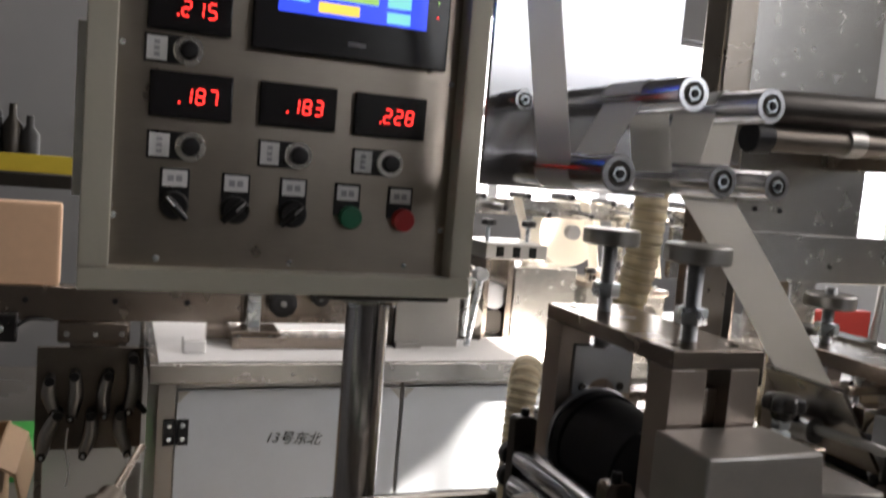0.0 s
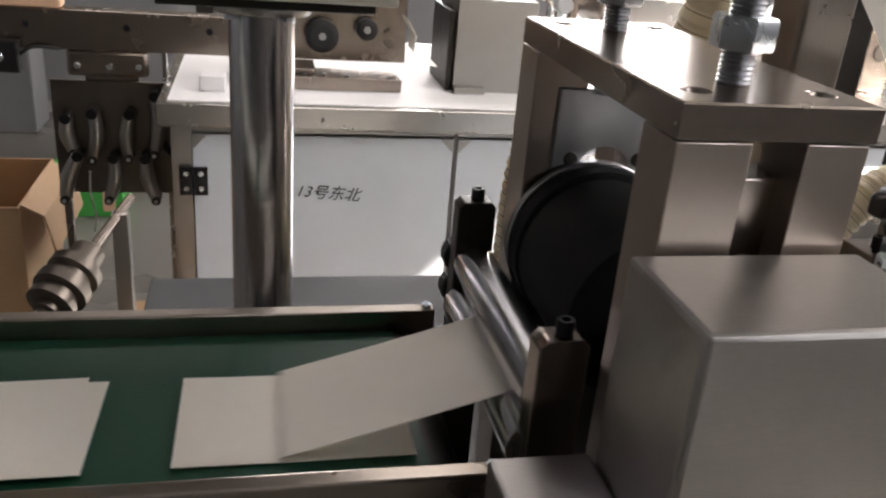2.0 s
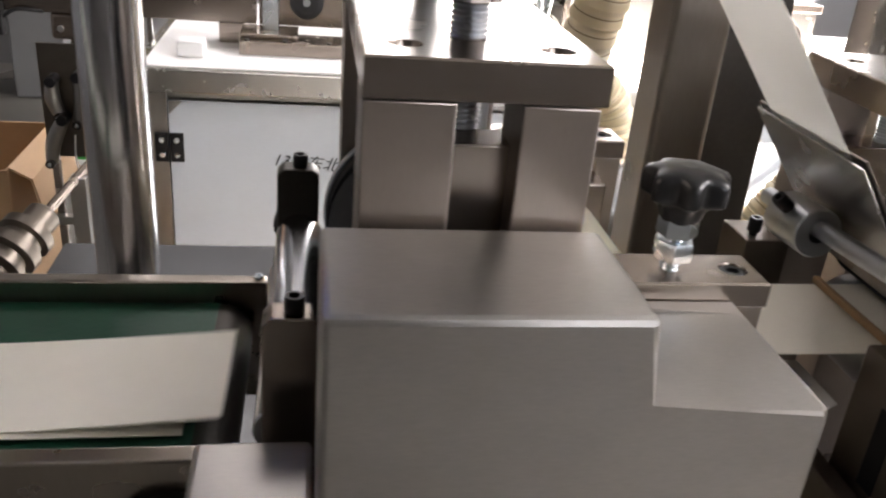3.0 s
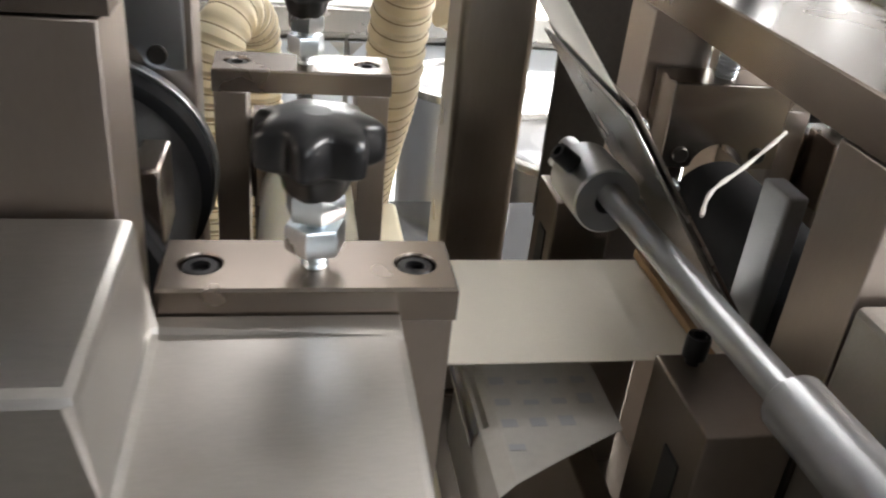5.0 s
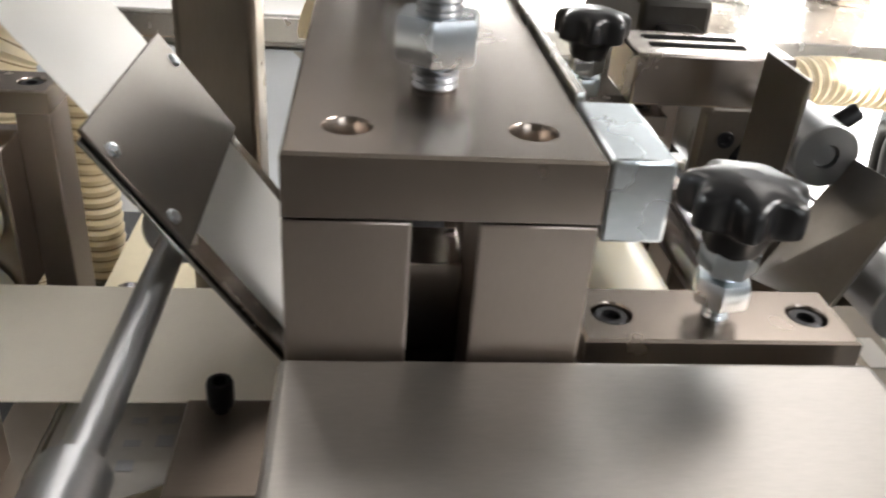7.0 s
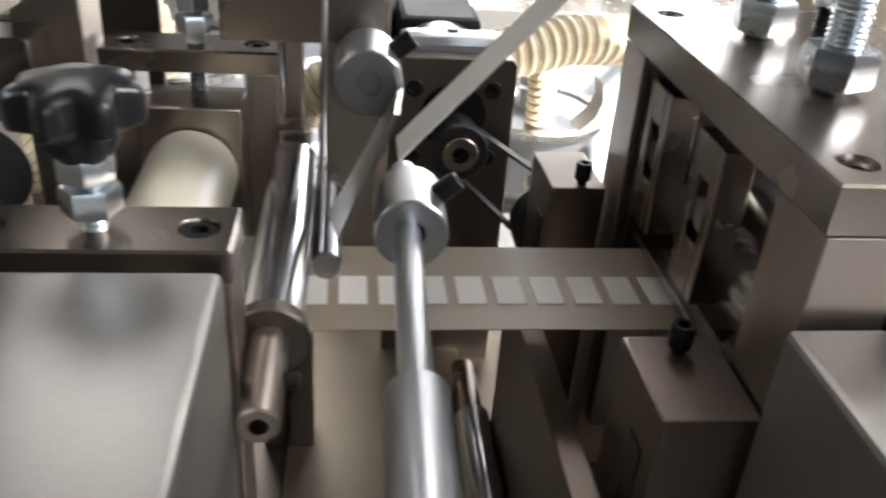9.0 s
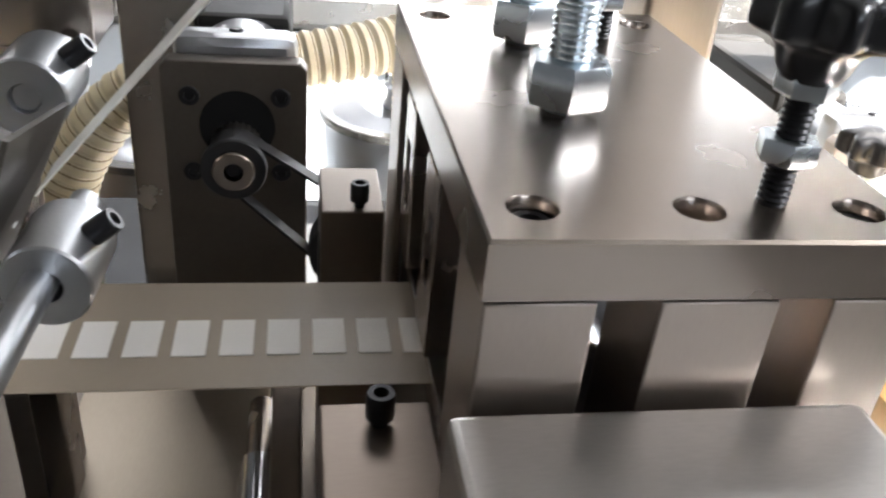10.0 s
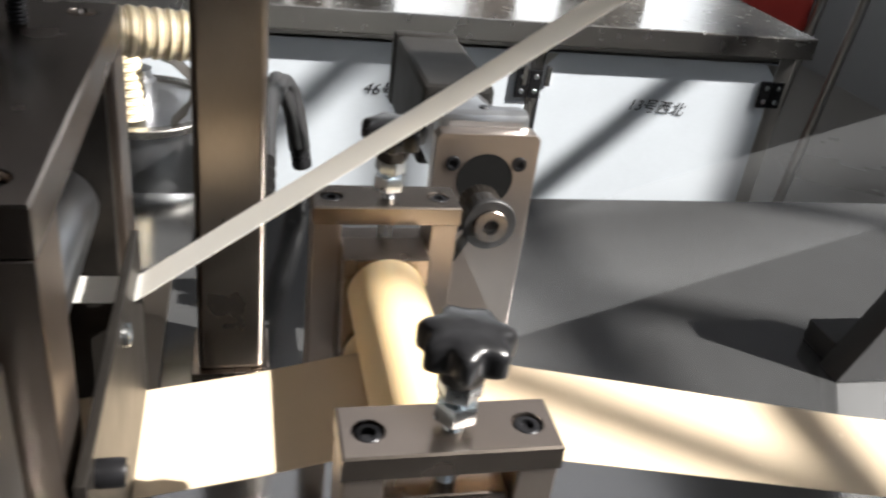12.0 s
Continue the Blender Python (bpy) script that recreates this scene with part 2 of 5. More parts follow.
def rod(a, b, r, n=24, chamfer=0.0006, bm=None):
    a, b = Vector(a), Vector(b)
    h = (b - a).length
    c = min(chamfer, r * 0.4, h * 0.3)
    return lathe([(r - c, 0), (r, c), (r, h - c), (r - c, h)], axis(a, b - a), n, bm)


def tube(a, b, r, r_in, n=28, bm=None):
    a, b = Vector(a), Vector(b)
    h = (b - a).length
    c = min(0.0006, (r - r_in) * 0.3)
    p = [(r_in, 0), (r - c, 0), (r, c), (r, h - c), (r - c, h), (r_in, h), (r_in, 0)]
    return lathe(p, axis(a, b - a), n, bm, cap=False)


def hexagon(at, across, h, turn=0.0, bm=None, way=(0, 0, 1)):
    """A chamfered hexagon nut."""
    r = across / math.sqrt(3)
    m = axis(at, way) @ pose(0, 0, 0, 0, 0, turn)
    c = h * 0.12
    return lathe([(r * 0.94, 0), (r, c), (r, h - c), (r * 0.94, h)], m, 6, bm)


def thread(at, r, h, pitch=0.0016, n=20, way=(0, 0, 1)):
    prof, z = [], 0.0
    while z < h:
        prof += [(r, z), (r * 0.86, z + pitch / 2)]
        z += pitch
    prof.append((r * 0.8, h))
    return lathe(prof, axis(at, way), n)


def plate(x0, x1, y0, y1, z0, z1, holes=(), bevel=0.0007):
    """A plate with counterbores (x, y, radius, depth) sunk into its top."""
    bm = bmesh.new()
    outer = [bm.verts.new((x, y, z1)) for x, y in ((x0 + bevel, y0 + bevel), (x1 - bevel, y0 + bevel), (x1 - bevel, y1 - bevel), (x0 + bevel, y1 - bevel))]
    edges = [bm.edges.new((outer[i], outer[(i + 1) % 4])) for i in range(4)]
    for x, y, r, d in holes:
        n = 24
        ring = [bm.verts.new((x + r * math.cos(2 * math.pi * i / n), y + r * math.sin(2 * math.pi * i / n), z1)) for i in range(n)]
        edges += [bm.edges.new((ring[i], ring[(i + 1) % n])) for i in range(n)]
        low = [bm.verts.new((x + 0.93 * r * math.cos(2 * math.pi * i / n), y + 0.93 * r * math.sin(2 * math.pi * i / n), z1 - 0.0006)) for i in range(n)]
        deep = [bm.verts.new((v.co.x, v.co.y, z1 - d)) for v in low]
        for i in range(n):
            j = (i + 1) % n
            bm.faces.new((ring[i], ring[j], low[j], low[i]))
            bm.faces.new((low[i], low[j], deep[j], deep[i]))
        bm.faces.new(deep)
    bmesh.ops.triangle_fill(bm, edges=edges, use_beauty=True)
    side = [bm.verts.new((x, y, z1 - bevel)) for x, y in ((x0, y0), (x1, y0), (x1, y1), (x0, y1))]
    foot = [bm.verts.new((v.co.x, v.co.y, z0)) for v in side]
    for i in range(4):
        j = (i + 1) % 4
        bm.faces.new((outer[i], outer[j], side[j], side[i]))
        bm.faces.new((side[i], side[j], foot[j], foot[i]))
    bm.faces.new(foot)
    return bm


def profile_y(points, y0, y1, bevel=0.0):
    """A profile of (x, z), drawn out along y."""
    bm = bmesh.new()
    a = [bm.verts.new((x, y0, z)) for x, z in points]
    b = [bm.verts.new((x, y1, z)) for x, z in points]
    n = len(points)
    bm.faces.new(a)
    bm.faces.new(b[::-1])
    for i in range(n):
        bm.faces.new((a[i], b[i], b[(i + 1) % n], a[(i + 1) % n]))
    if bevel:
        bmesh.ops.bevel(bm, geom=bm.edges[:], offset=bevel, segments=2, affect="EDGES", profile=0.5)
    return bm


def ribbon(points, y0, y1, thick=0.0004):
    """A thin strip along points of (x, z), or (x, y shift, z), with its width along y."""
    bm = bmesh.new()
    rows = []
    pts = [Vector((p[0], 0, p[1])) if len(p) == 2 else Vector(p) for p in points]
    for i, p in enumerate(pts):
        d = (pts[min(i + 1, len(pts) - 1)] - pts[max(i - 1, 0)]).normalized()
        nrm = Vector((-d.z, 0, d.x)) * thick / 2
        rows.append([bm.verts.new((q.x, p.y + y, q.z)) for q, y in ((p + nrm, y0), (p + nrm, y1), (p - nrm, y1), (p - nrm, y0))])
    for a, b in zip(rows, rows[1:]):
        for i in range(4):
            bm.faces.new((a[i], a[(i + 1) % 4], b[(i + 1) % 4], b[i]))
    bm.faces.new(rows[0])
    bm.faces.new(rows[-1][::-1])
    return bm


def arc(cx, cz, r, a0, a1, n=8):
    return [(cx + r * math.cos(radians(a0 + (a1 - a0) * i / n)), cz + r * math.sin(radians(a0 + (a1 - a0) * i / n))) for i in range(n + 1)]


def smooth_path(points, n=12):
    pts = [Vector(p) for p in points]
    out = []
    for i in range(len(pts) - 1):
        p0, p1, p2, p3 = pts[max(i - 1, 0)], pts[i], pts[i + 1], pts[min(i + 2, len(pts) - 1)]
        for k in range(n):
            t = k / n
            out.append(0.5 * (2 * p1 + (p2 - p0) * t + (2 * p0 - 5 * p1 + 4 * p2 - p3) * t * t + (3 * p1 - p0 - 3 * p2 + p3) * t ** 3))
    out.append(pts[-1])
    return out


def sweep(path, radius, n=20, bm=None, cap=True):
    """A round tube along a path; radius is a number or one for each point."""
    bm = bm or bmesh.new()
    rings, up = [], None
    for i, p in enumerate(path):
        d = (path[min(i + 1, len(path) - 1)] - path[max(i - 1, 0)]).normalized()
        if up is None:
            up = d.orthogonal().normalized()
        up = (up - d * up.dot(d)).normalized()
        side = d.cross(up)
        r = radius if isinstance(radius, float) else radius[i]
        rings.append([bm.verts.new(p + (up * math.cos(2 * math.pi * k / n) + side * math.sin(2 * math.pi * k / n)) * r) for k in range(n)])
    for a, b in zip(rings, rings[1:]):
        for k in range(n):
            bm.faces.new((a[k], a[(k + 1) % n], b[(k + 1) % n], b[k]))
    if cap:
        bm.faces.new(rings[0][::-1])
        bm.faces.new(rings[-1])
    return bm


def resample(path, step):
    out, rest = [path[0]], 0.0
    for a, b in zip(path, path[1:]):
        d = (b - a).length
        s = step - rest
        while s <= d:
            out.append(a.lerp(b, s / d))
            s += step
        rest = (rest + d) % step
    return out


# ---- shared fittings ----
def socket_screw(parent, x, y, z, r=0.005, h=0.006, name="socket_screw", way=(0, 0, 1), mat=None):
    """A cap screw whose head starts at the given place, with a hexagon socket."""
    m = axis((x, y, z), way)
    bm = bmesh.new()
    lathe([(r * 0.97, 0), (r, h * 0.1), (r, h * 0.85), (r * 0.9, h), (r * 0.55, h)], m, 20, bm, cap=False)
    inner = [bm.verts.new(m @ Vector((r * 0.55 * math.cos(i * math.pi / 10), r * 0.55 * math.sin(i * math.pi / 10), h))) for i in range(20)]
    low = [bm.verts.new(m @ Vector((r * 0.5 * math.cos(i * math.pi / 10), r * 0.5 * math.sin(i * math.pi / 10), h * 0.45))) for i in range(20)]
    for i in range(20):
        bm.faces.new((inner[i], inner[(i + 1) % 20], low[(i + 1) % 20], low[i]))
    bm.faces.new(low)
    return part(name, bm, mat or BLACK, parent)


def star_knob(parent, x, y, z, r=0.0152, mat=None):
    """A seven-lobed domed grip with a fluted skirt, whose hub starts at z."""
    bm = bmesh.new()
    lathe([(r * 0.4, -0.001), (r * 0.44, 0.0), (r * 0.44, 0.003)], axis((x, y, z)), 28, bm)
    prof = [(0.46, 0.0004, 0.0), (0.5, 0.0015, 0.02), (0.56, 0.0045, 0.06), (0.66, 0.006, 0.085), (0.9, 0.0072, 0.115), (0.98, 0.008, 0.125), (1.0, 0.0095, 0.13),
            (1.0, 0.0136, 0.13), (0.97, 0.0152, 0.12), (0.9, 0.0163, 0.095), (0.74, 0.0172, 0.04), (0.5, 0.0181, 0.01), (0.2, 0.0186, 0.0)]
    n = 84
    rings = [[bm.verts.new((x + rr * r * (1 - d + d * math.cos(7 * a)) * math.cos(a), y + rr * r * (1 - d + d * math.cos(7 * a)) * math.sin(a), z + zz))
              for a in (2 * math.pi * k / n for k in range(n))] for rr, zz, d in prof]
    for a, b in zip(rings, rings[1:]):
        for k in range(n):
            bm.faces.new((a[k], a[(k + 1) % n], b[(k + 1) % n], b[k]))
    bm.faces.new(rings[0][::-1])
    bm.faces.new(rings[-1])
    return part("star_knob", bm, mat or PLASTIC, parent, "black seven-lobed plastic grip")


# ---- room ----
def room():
    def slab(name, x0, x1, y0, y1, z0, z1, mat, label):
        return solo(name, box(x0, x1, y0, y1, z0, z1, 0), mat, label, "wall" if "wall" in name else name, kind="structure")

    slab("floor", -4.2, 3.6, -3.7, 4.4, -0.1, 0.0, FLOOR, "worn epoxy workshop floor, darkened to dim its reflections")
    bm = box(-4.2, -1.4, -3.7, 4.4, 4.2, 4.3, 0)
    for x0, x1, y0, y1 in ((3.2, 3.6, -3.7, 4.4), (-1.4, 3.2, -3.7, 2.3), (-1.4, 3.2, 4.1, 4.4)):
        box(x0, x1, y0, y1, 4.2, 4.3, 0, bm)
    solo("ceiling", bm, CEILING, "plain off-white workshop ceiling with an added skylight opening", "ceiling", kind="structure")
    # Unseen panel over the added opening; keeps sun and sky out.
    solo("added_skylight_panel", box(-1.4, 3.2, 2.3, 4.1, 4.302, 4.32, 0), WHITE, "unseen white panel closing the added skylight opening", "skylight", kind="structure")
    slab("wall_west", -4.2, -4.0, -3.5, 4.2, 0, 4.2, WALL, "grey plastered workshop wall")

    def pierced(name, along, a0, a1, w0, w1, z0, z1, c0, c1, bars_n, bars_z, half=0.03, paint=None):
        """A wall along x or y with one window opening and its bars."""
        wall = thing(name, "grey plastered wall with a large barred window", "wall", kind="structure")

        def b(u0, u1, s0, s1):
            return box(u0, u1, c0, c1, s0, s1, 0) if along == "x" else box(c0, c1, u0, u1, s0, s1, 0)

        part("wall_panel", b(a0, w0, 0, 4.2), paint or WALL, wall)
        part("wall_panel", b(w1, a1, 0, 4.2), paint or WALL, wall)
        part("wall_panel", b(w0, w1, 0, z0), paint or WALL, wall)
        part("wall_panel", b(w0, w1, z1, 4.2), paint or WALL, wall)
        mid = (c0 + c1) / 2

        def f(u0, u1, s0, s1):
            return box(u0, u1, mid - 0.02, mid + 0.02, s0, s1, 0.004) if along == "x" else box(mid - 0.02, mid + 0.02, u0, u1, s0, s1, 0.004)

        for i in range(bars_n + 1):
            u = w0 + (w1 - w0) * i / bars_n
            part("mullion", f(max(w0, u - half), min(w1, u + half), z0, z1), FRAME, wall)
        for i in range(bars_z + 1):
            s = z0 + (z1 - z0) * i / bars_z
            part("transom", f(w0 + half, w1 - half, max(z0, s - min(0.03, half * 1.4)), min(z1, s + min(0.03, half * 1.4))), FRAME, wall)
        return wall

    pierced("wall_east", "y", -3.5, 2.2, -1.55, 0.45, 2.45, 4.08, 3.4, 3.6, 8, 3, 0.012)
    pierced("wall_east_2", "y", 2.2, 4.2, 2.6, 3.9, 0.95, 1.7, 3.4, 3.6, 3, 1)
    pierced("wall_north", "x", -4.0, 3.4, 0.1, 3.2, 0.95, 2.12, 4.2, 4.4, 4, 2)
    # Unseen south wall, added; its dark colour dims the faces turned to it.
    pierced("wall_south", "x", -4.0, 3.4, 0.9, 3.1, 1.72, 2.9, -3.7, -3.5, 2, 1, paint=DIMMING_WALL)
    # Unseen glowing board, made tall and wide to block sun at the south window.
    solo("backdrop", box(-2.0, 9.0, -5.02, -5.0, 0.0, 9.0, 0), HAZE, "glowing backdrop that stands for hazy daylight", "backdrop", kind="structure")
    solo("backdrop", box(5.0, 5.02, 2.4, 5.5, 0.0, 3.0, 0), HAZE, "glowing backdrop that stands for hazy daylight", "backdrop", kind="structure")
    solo("backdrop", box(-1.5, 5.5, 5.6, 5.62, 0.0, 6.5, 0), HAZE, "glowing backdrop that stands for hazy daylight", "backdrop", kind="structure")
    # a concrete pillar and a shelf of bottles by the far wall
    solo("pillar", box(-1.42, -1.2, 3.6, 3.85, 0, 4.2, 0.01), WALL, "grey plastered pillar by the far wall", "pillar", kind="structure")


room()


# ---- machine table ----
def table():
    t = thing("machine_table", "brushed stainless steel machine table under the rollers", "table", (0.35, 0.17, 0))
    part("tabletop", box(-0.355, 1.6, -0.11, 0.447, 0.775, 0.795, 0.0015), TABLE, t)
    part("apron", box(-0.35, 1.595, -0.105, -0.1, 0.1, 0.7745, 0.001), SHEET, t)
    part("apron", box(-0.35, 1.595, 0.437, 0.442, 0.1, 0.7745, 0.001), SHEET, t)
    for x in (-0.33, 0.55, 1.57):
        for y in (-0.085, 0.42):
            part("leg", box(x - 0.02, x + 0.02, y - 0.015, y + 0.015, 0, 0.7745, 0.002), CABINET, t)


table()


# ---- roller presses with star knobs ----
def press_frame(parent, cx, cy, z, foot, knob=True):
    """One side frame of a roller press: two posts, a bridge, its screws, a bearing block and the adjusting stud."""
    part("bridge", plate(cx - 0.034, cx + 0.034, cy - 0.0115, cy + 0.0118, z - 0.0088, z,
                         [(cx - 0.025, cy, 0.0053, 0.0035), (cx + 0.025, cy, 0.0053, 0.0035)]), STEEL, parent)
    for s in (-1, 1):
        socket_screw(parent, cx + s * 0.025, cy, z - 0.0034, 0.0043, 0.0028)
        x0, x1 = sorted((cx + s * 0.0335, cx + s * 0.0208))
        part("post", box(x0, x1, cy - 0.0105, cy + 0.011, foot, z - 0.0091, 0.0006), STEEL_V, parent)
    part("bearing_block", box(cx - 0.0203, cx + 0.0203, cy - 0.008, cy + 0.009, z - 0.055, z - 0.021, 0.001), STEEL, parent)
    part("stud", thread((cx + 0.001, cy, z - 0.022), 0.0034, 0.046), ZINC, parent)
    part("lock_nut", hexagon((cx + 0.001, cy, z + 0.0045), 0.0124, 0.0068, 12), ZINC, parent)
    part("lock_nut", hexagon((cx + 0.001, cy, z + 0.0132), 0.0122, 0.0062, 40), ZINC, parent)
    if knob:
        star_knob(parent, cx + 0.001, cy, z + 0.0195)


def roller_press(cx, z, cy_front, cy_back, mat, label, foot=0.795, cx_back=None):
    p = thing("roller_press", label, "roller press", (cx, (cy_front + cy_back) / 2, foot), "roller presses")
    press_frame(p, cx, cy_front, z, foot)
    press_frame(p, cx if cx_back is None else cx_back, cy_back, z, foot)
    r, y0, y1 = 0.0172, cy_front + 0.012, cy_back - 0.031
    part("bearing_flange", box(cx - 0.018, cx + 0.021, y1 + 0.0015, cy_back - 0.0085, z - 0.0795, z - 0.0165, 0.0008), STEEL, p)
    nip = z - 0.059 + (0.0095 if mat is SILICONE_Y else 0)
    for s, n in ((1, "upper_roller"), (-1, "lower_roller")):
        c = nip + s * (r + 0.0002)
        bm = lathe([(r - 0.0008, 0), (r, 0.0008), (r, y1 - y0 - 0.0008), (r - 0.0008, y1 - y0)], axis((cx + 0.0015, y0, c), (0, 1, 0)), 48)
        part(n, bm, mat, p, "smooth cream silicone roller" if s > 0 else "")
        part("shaft", rod((cx + 0.0015, cy_front - 0.009, c), (cx + 0.0015, cy_back + 0.02, c), 0.005), ALU, p)
    return p


roller_press(-0.025, 1.0, 0.0005, 0.154, SILICONE, "steel roller press with cream silicone rollers and black star knobs")
roller_press(0.2118, 1.0, 0.0005, 0.154, SILICONE, "steel roller press with pale rollers beside the folding guides")
roller_press(0.587, 0.9415, -0.0042, 0.1525, SILICONE_Y, "sunlit steel roller press with amber silicone rollers", cx_back=0.5905)


# ---- stamping stations ----
def clamp_bolt(parent, x, y, z, r, nut, wheel=None, top=0.11, gap=0.006):
    """A threaded clamp bolt through a top plate, with its nut and, where there is one, its knurled hand wheel."""
    part("clamp_bolt", thread((x, y, z - 0.03), r, top + 0.03, 0.0017), ZINC if wheel is None else ALU, parent)
    part("nut", hexagon((x, y, z + gap), nut, nut * 0.58, 20), ZINC, parent)
    if wheel:
        rw, zw = wheel
        part("hand_wheel", lathe([(rw * 0.93, 0), (rw, 0.0014), (rw, 0.0115), (rw * 0.93, 0.013), (rw * 0.3, 0.0125)], axis((x, y, zw)), 64, None, 32, 0.012),
             CABINET, parent, "knurled grey steel hand wheel")


def station(name, label, x0, x1, y0, y1, z0, z1, posts, holes, foot=0.795):
    s = thing(name, label, "stamping station", ((x0 + x1) / 2, (y0 + y1) / 2, foot), "stamping stations")
    part("top_plate", plate(x0, x1, y0, y1, z0, z1, [(x, y, 0.0056, 0.0065) for x, y, k in holes]), STEEL, s)
    for x, y, screw in holes:
        if screw:
            socket_screw(s, x, y, z1 - 0.0064, 0.0046, 0.0035)
    for a, b in posts:
        part("post", box(a, b, y0, y0 + 0.026, foot, z0 - 0.0006, 0.0006), STEEL_V, s)
        part("post", box(a, b, y1 - 0.026, y1, foot, z0 - 0.0006, 0.0006), STEEL_V, s)
    return s


def station_cutter():
    y0, y1 = -0.016, 0.157
    s = station("cutting_station", "steel cutting station with a black cutter wheel and two hand wheels", -0.1338, -0.0613, y0, y1, 1.0605, 1.0727,
                [(-0.1338, -0.1064), (-0.0868, -0.0633)],
                [(-0.1207, 0.002, 0), (-0.0737, 0.002, 0), (-0.1207, 0.139, 0), (-0.0737, 0.139, 0)])
    for y in (0.016, 0.126):
        clamp_bolt(s, -0.0995, y, 1.0727, 0.0062, 0.0195, (0.0225, 1.1265), 0.055, 0.012)
    # cutter wheel between the posts
    prof = [(0.012, -0.001), (0.0395, 0), (0.0415, 0.0015), (0.0415, 0.012), (0.0395, 0.0135), (0.012, 0.0135)]
    part("cutter_wheel", lathe(prof, axis((-0.0985, 0.1085, 0.9665), (0, 1, 0)), 72), DRUM, s, "matt black cutter wheel")
    part("bearer_ring", tube((-0.0985, 0.1222, 0.9665), (-0.0985, 0.1272, 0.9665), 0.0428, 0.03, 64), ALU, s)
    part("knife_roller", rod((-0.1, 0.034, 0.9665), (-0.1, 0.1075, 0.9665), 0.0395, 64, 0.002), DRUM, s)
    part("shaft", rod((-0.1, -0.012, 0.9665), (-0.1, 0.16, 0.9665), 0.011), DARK, s)
    part("anvil_roller", rod((-0.0975, 0.015, 0.906), (-0.0975, 0.128, 0.906), 0.0315, 48), DARK, s)
    # bearing cap with an arched underside, rear and front
    for yy in (0.1285, -0.004):
        pts = [(-0.121, 1.003), (-0.1085, 1.003)] + arc(-0.0935, 1.001, 0.0155, 172, 8, 8) + [(-0.0785, 1.003), (-0.066, 1.003), (-0.066, 1.044), (-0.121, 1.044)]
        cap = part("bearing_cap", profile_y(pts, yy, yy + 0.017, 0.0008), ALU if yy > 0 else STEEL, s, "grey cast bearing cap")
        if yy > 0:
            for x in (-0.1115, -0.0755):
                part("cap_screw", rod((x, yy - 0.0012, 1.0088), (x, yy + 0.002, 1.0088), 0.0036, 16), DARK, cap)
    part("side_block", box(-0.0715, -0.0635, 0.04, 0.062, 0.955, 1.005, 0.001), STEEL, s)
    part("press_stud", thread((-0.0935, 0.137, 1.043), 0.005, 0.018), ZINC, s)
    return s


station_cutter()


def pull_rollers():
    p = thing("pull_rollers", "pair of polished chrome pull rollers in dark brackets", "rollers", (-0.153, 0.08, 0.795))
    for z, r, x in ((0.9475, 0.0112, -0.1525), (0.9242, 0.0112, -0.1565)):
        part("chrome_roller", rod((x, 0.012, z), (x, 0.138, z), r, 48), CHROME, p)
    for y0 in (-0.0005, 0.138):
        top = 0.9795 if y0 < 0.1 else 0.9815
        pts = [(-0.1635, 0.795), (-0.1435, 0.795), (-0.1435, top - 0.003), (-0.1465, top), (-0.1605, top), (-0.1635, top - 0.003)]
        part("bracket", profile_y(pts, y0, y0 + 0.0122, 0.0008), STEEL if y0 < 0.1 else DARK, p)
        socket_screw(p, -0.1525, y0 + 0.006, top, 0.0036, 0.006)
    for z in (0.945, 0.926):
        part("drive_gear", lathe([(0.0085, 0), (0.0098, 0.001), (0.0098, 0.009), (0.0085, 0.01)], axis((-0.156, 0.152, z), (0, 1, 0)), 48, None, 24, 0.03), RUBBER, p)


pull_rollers()


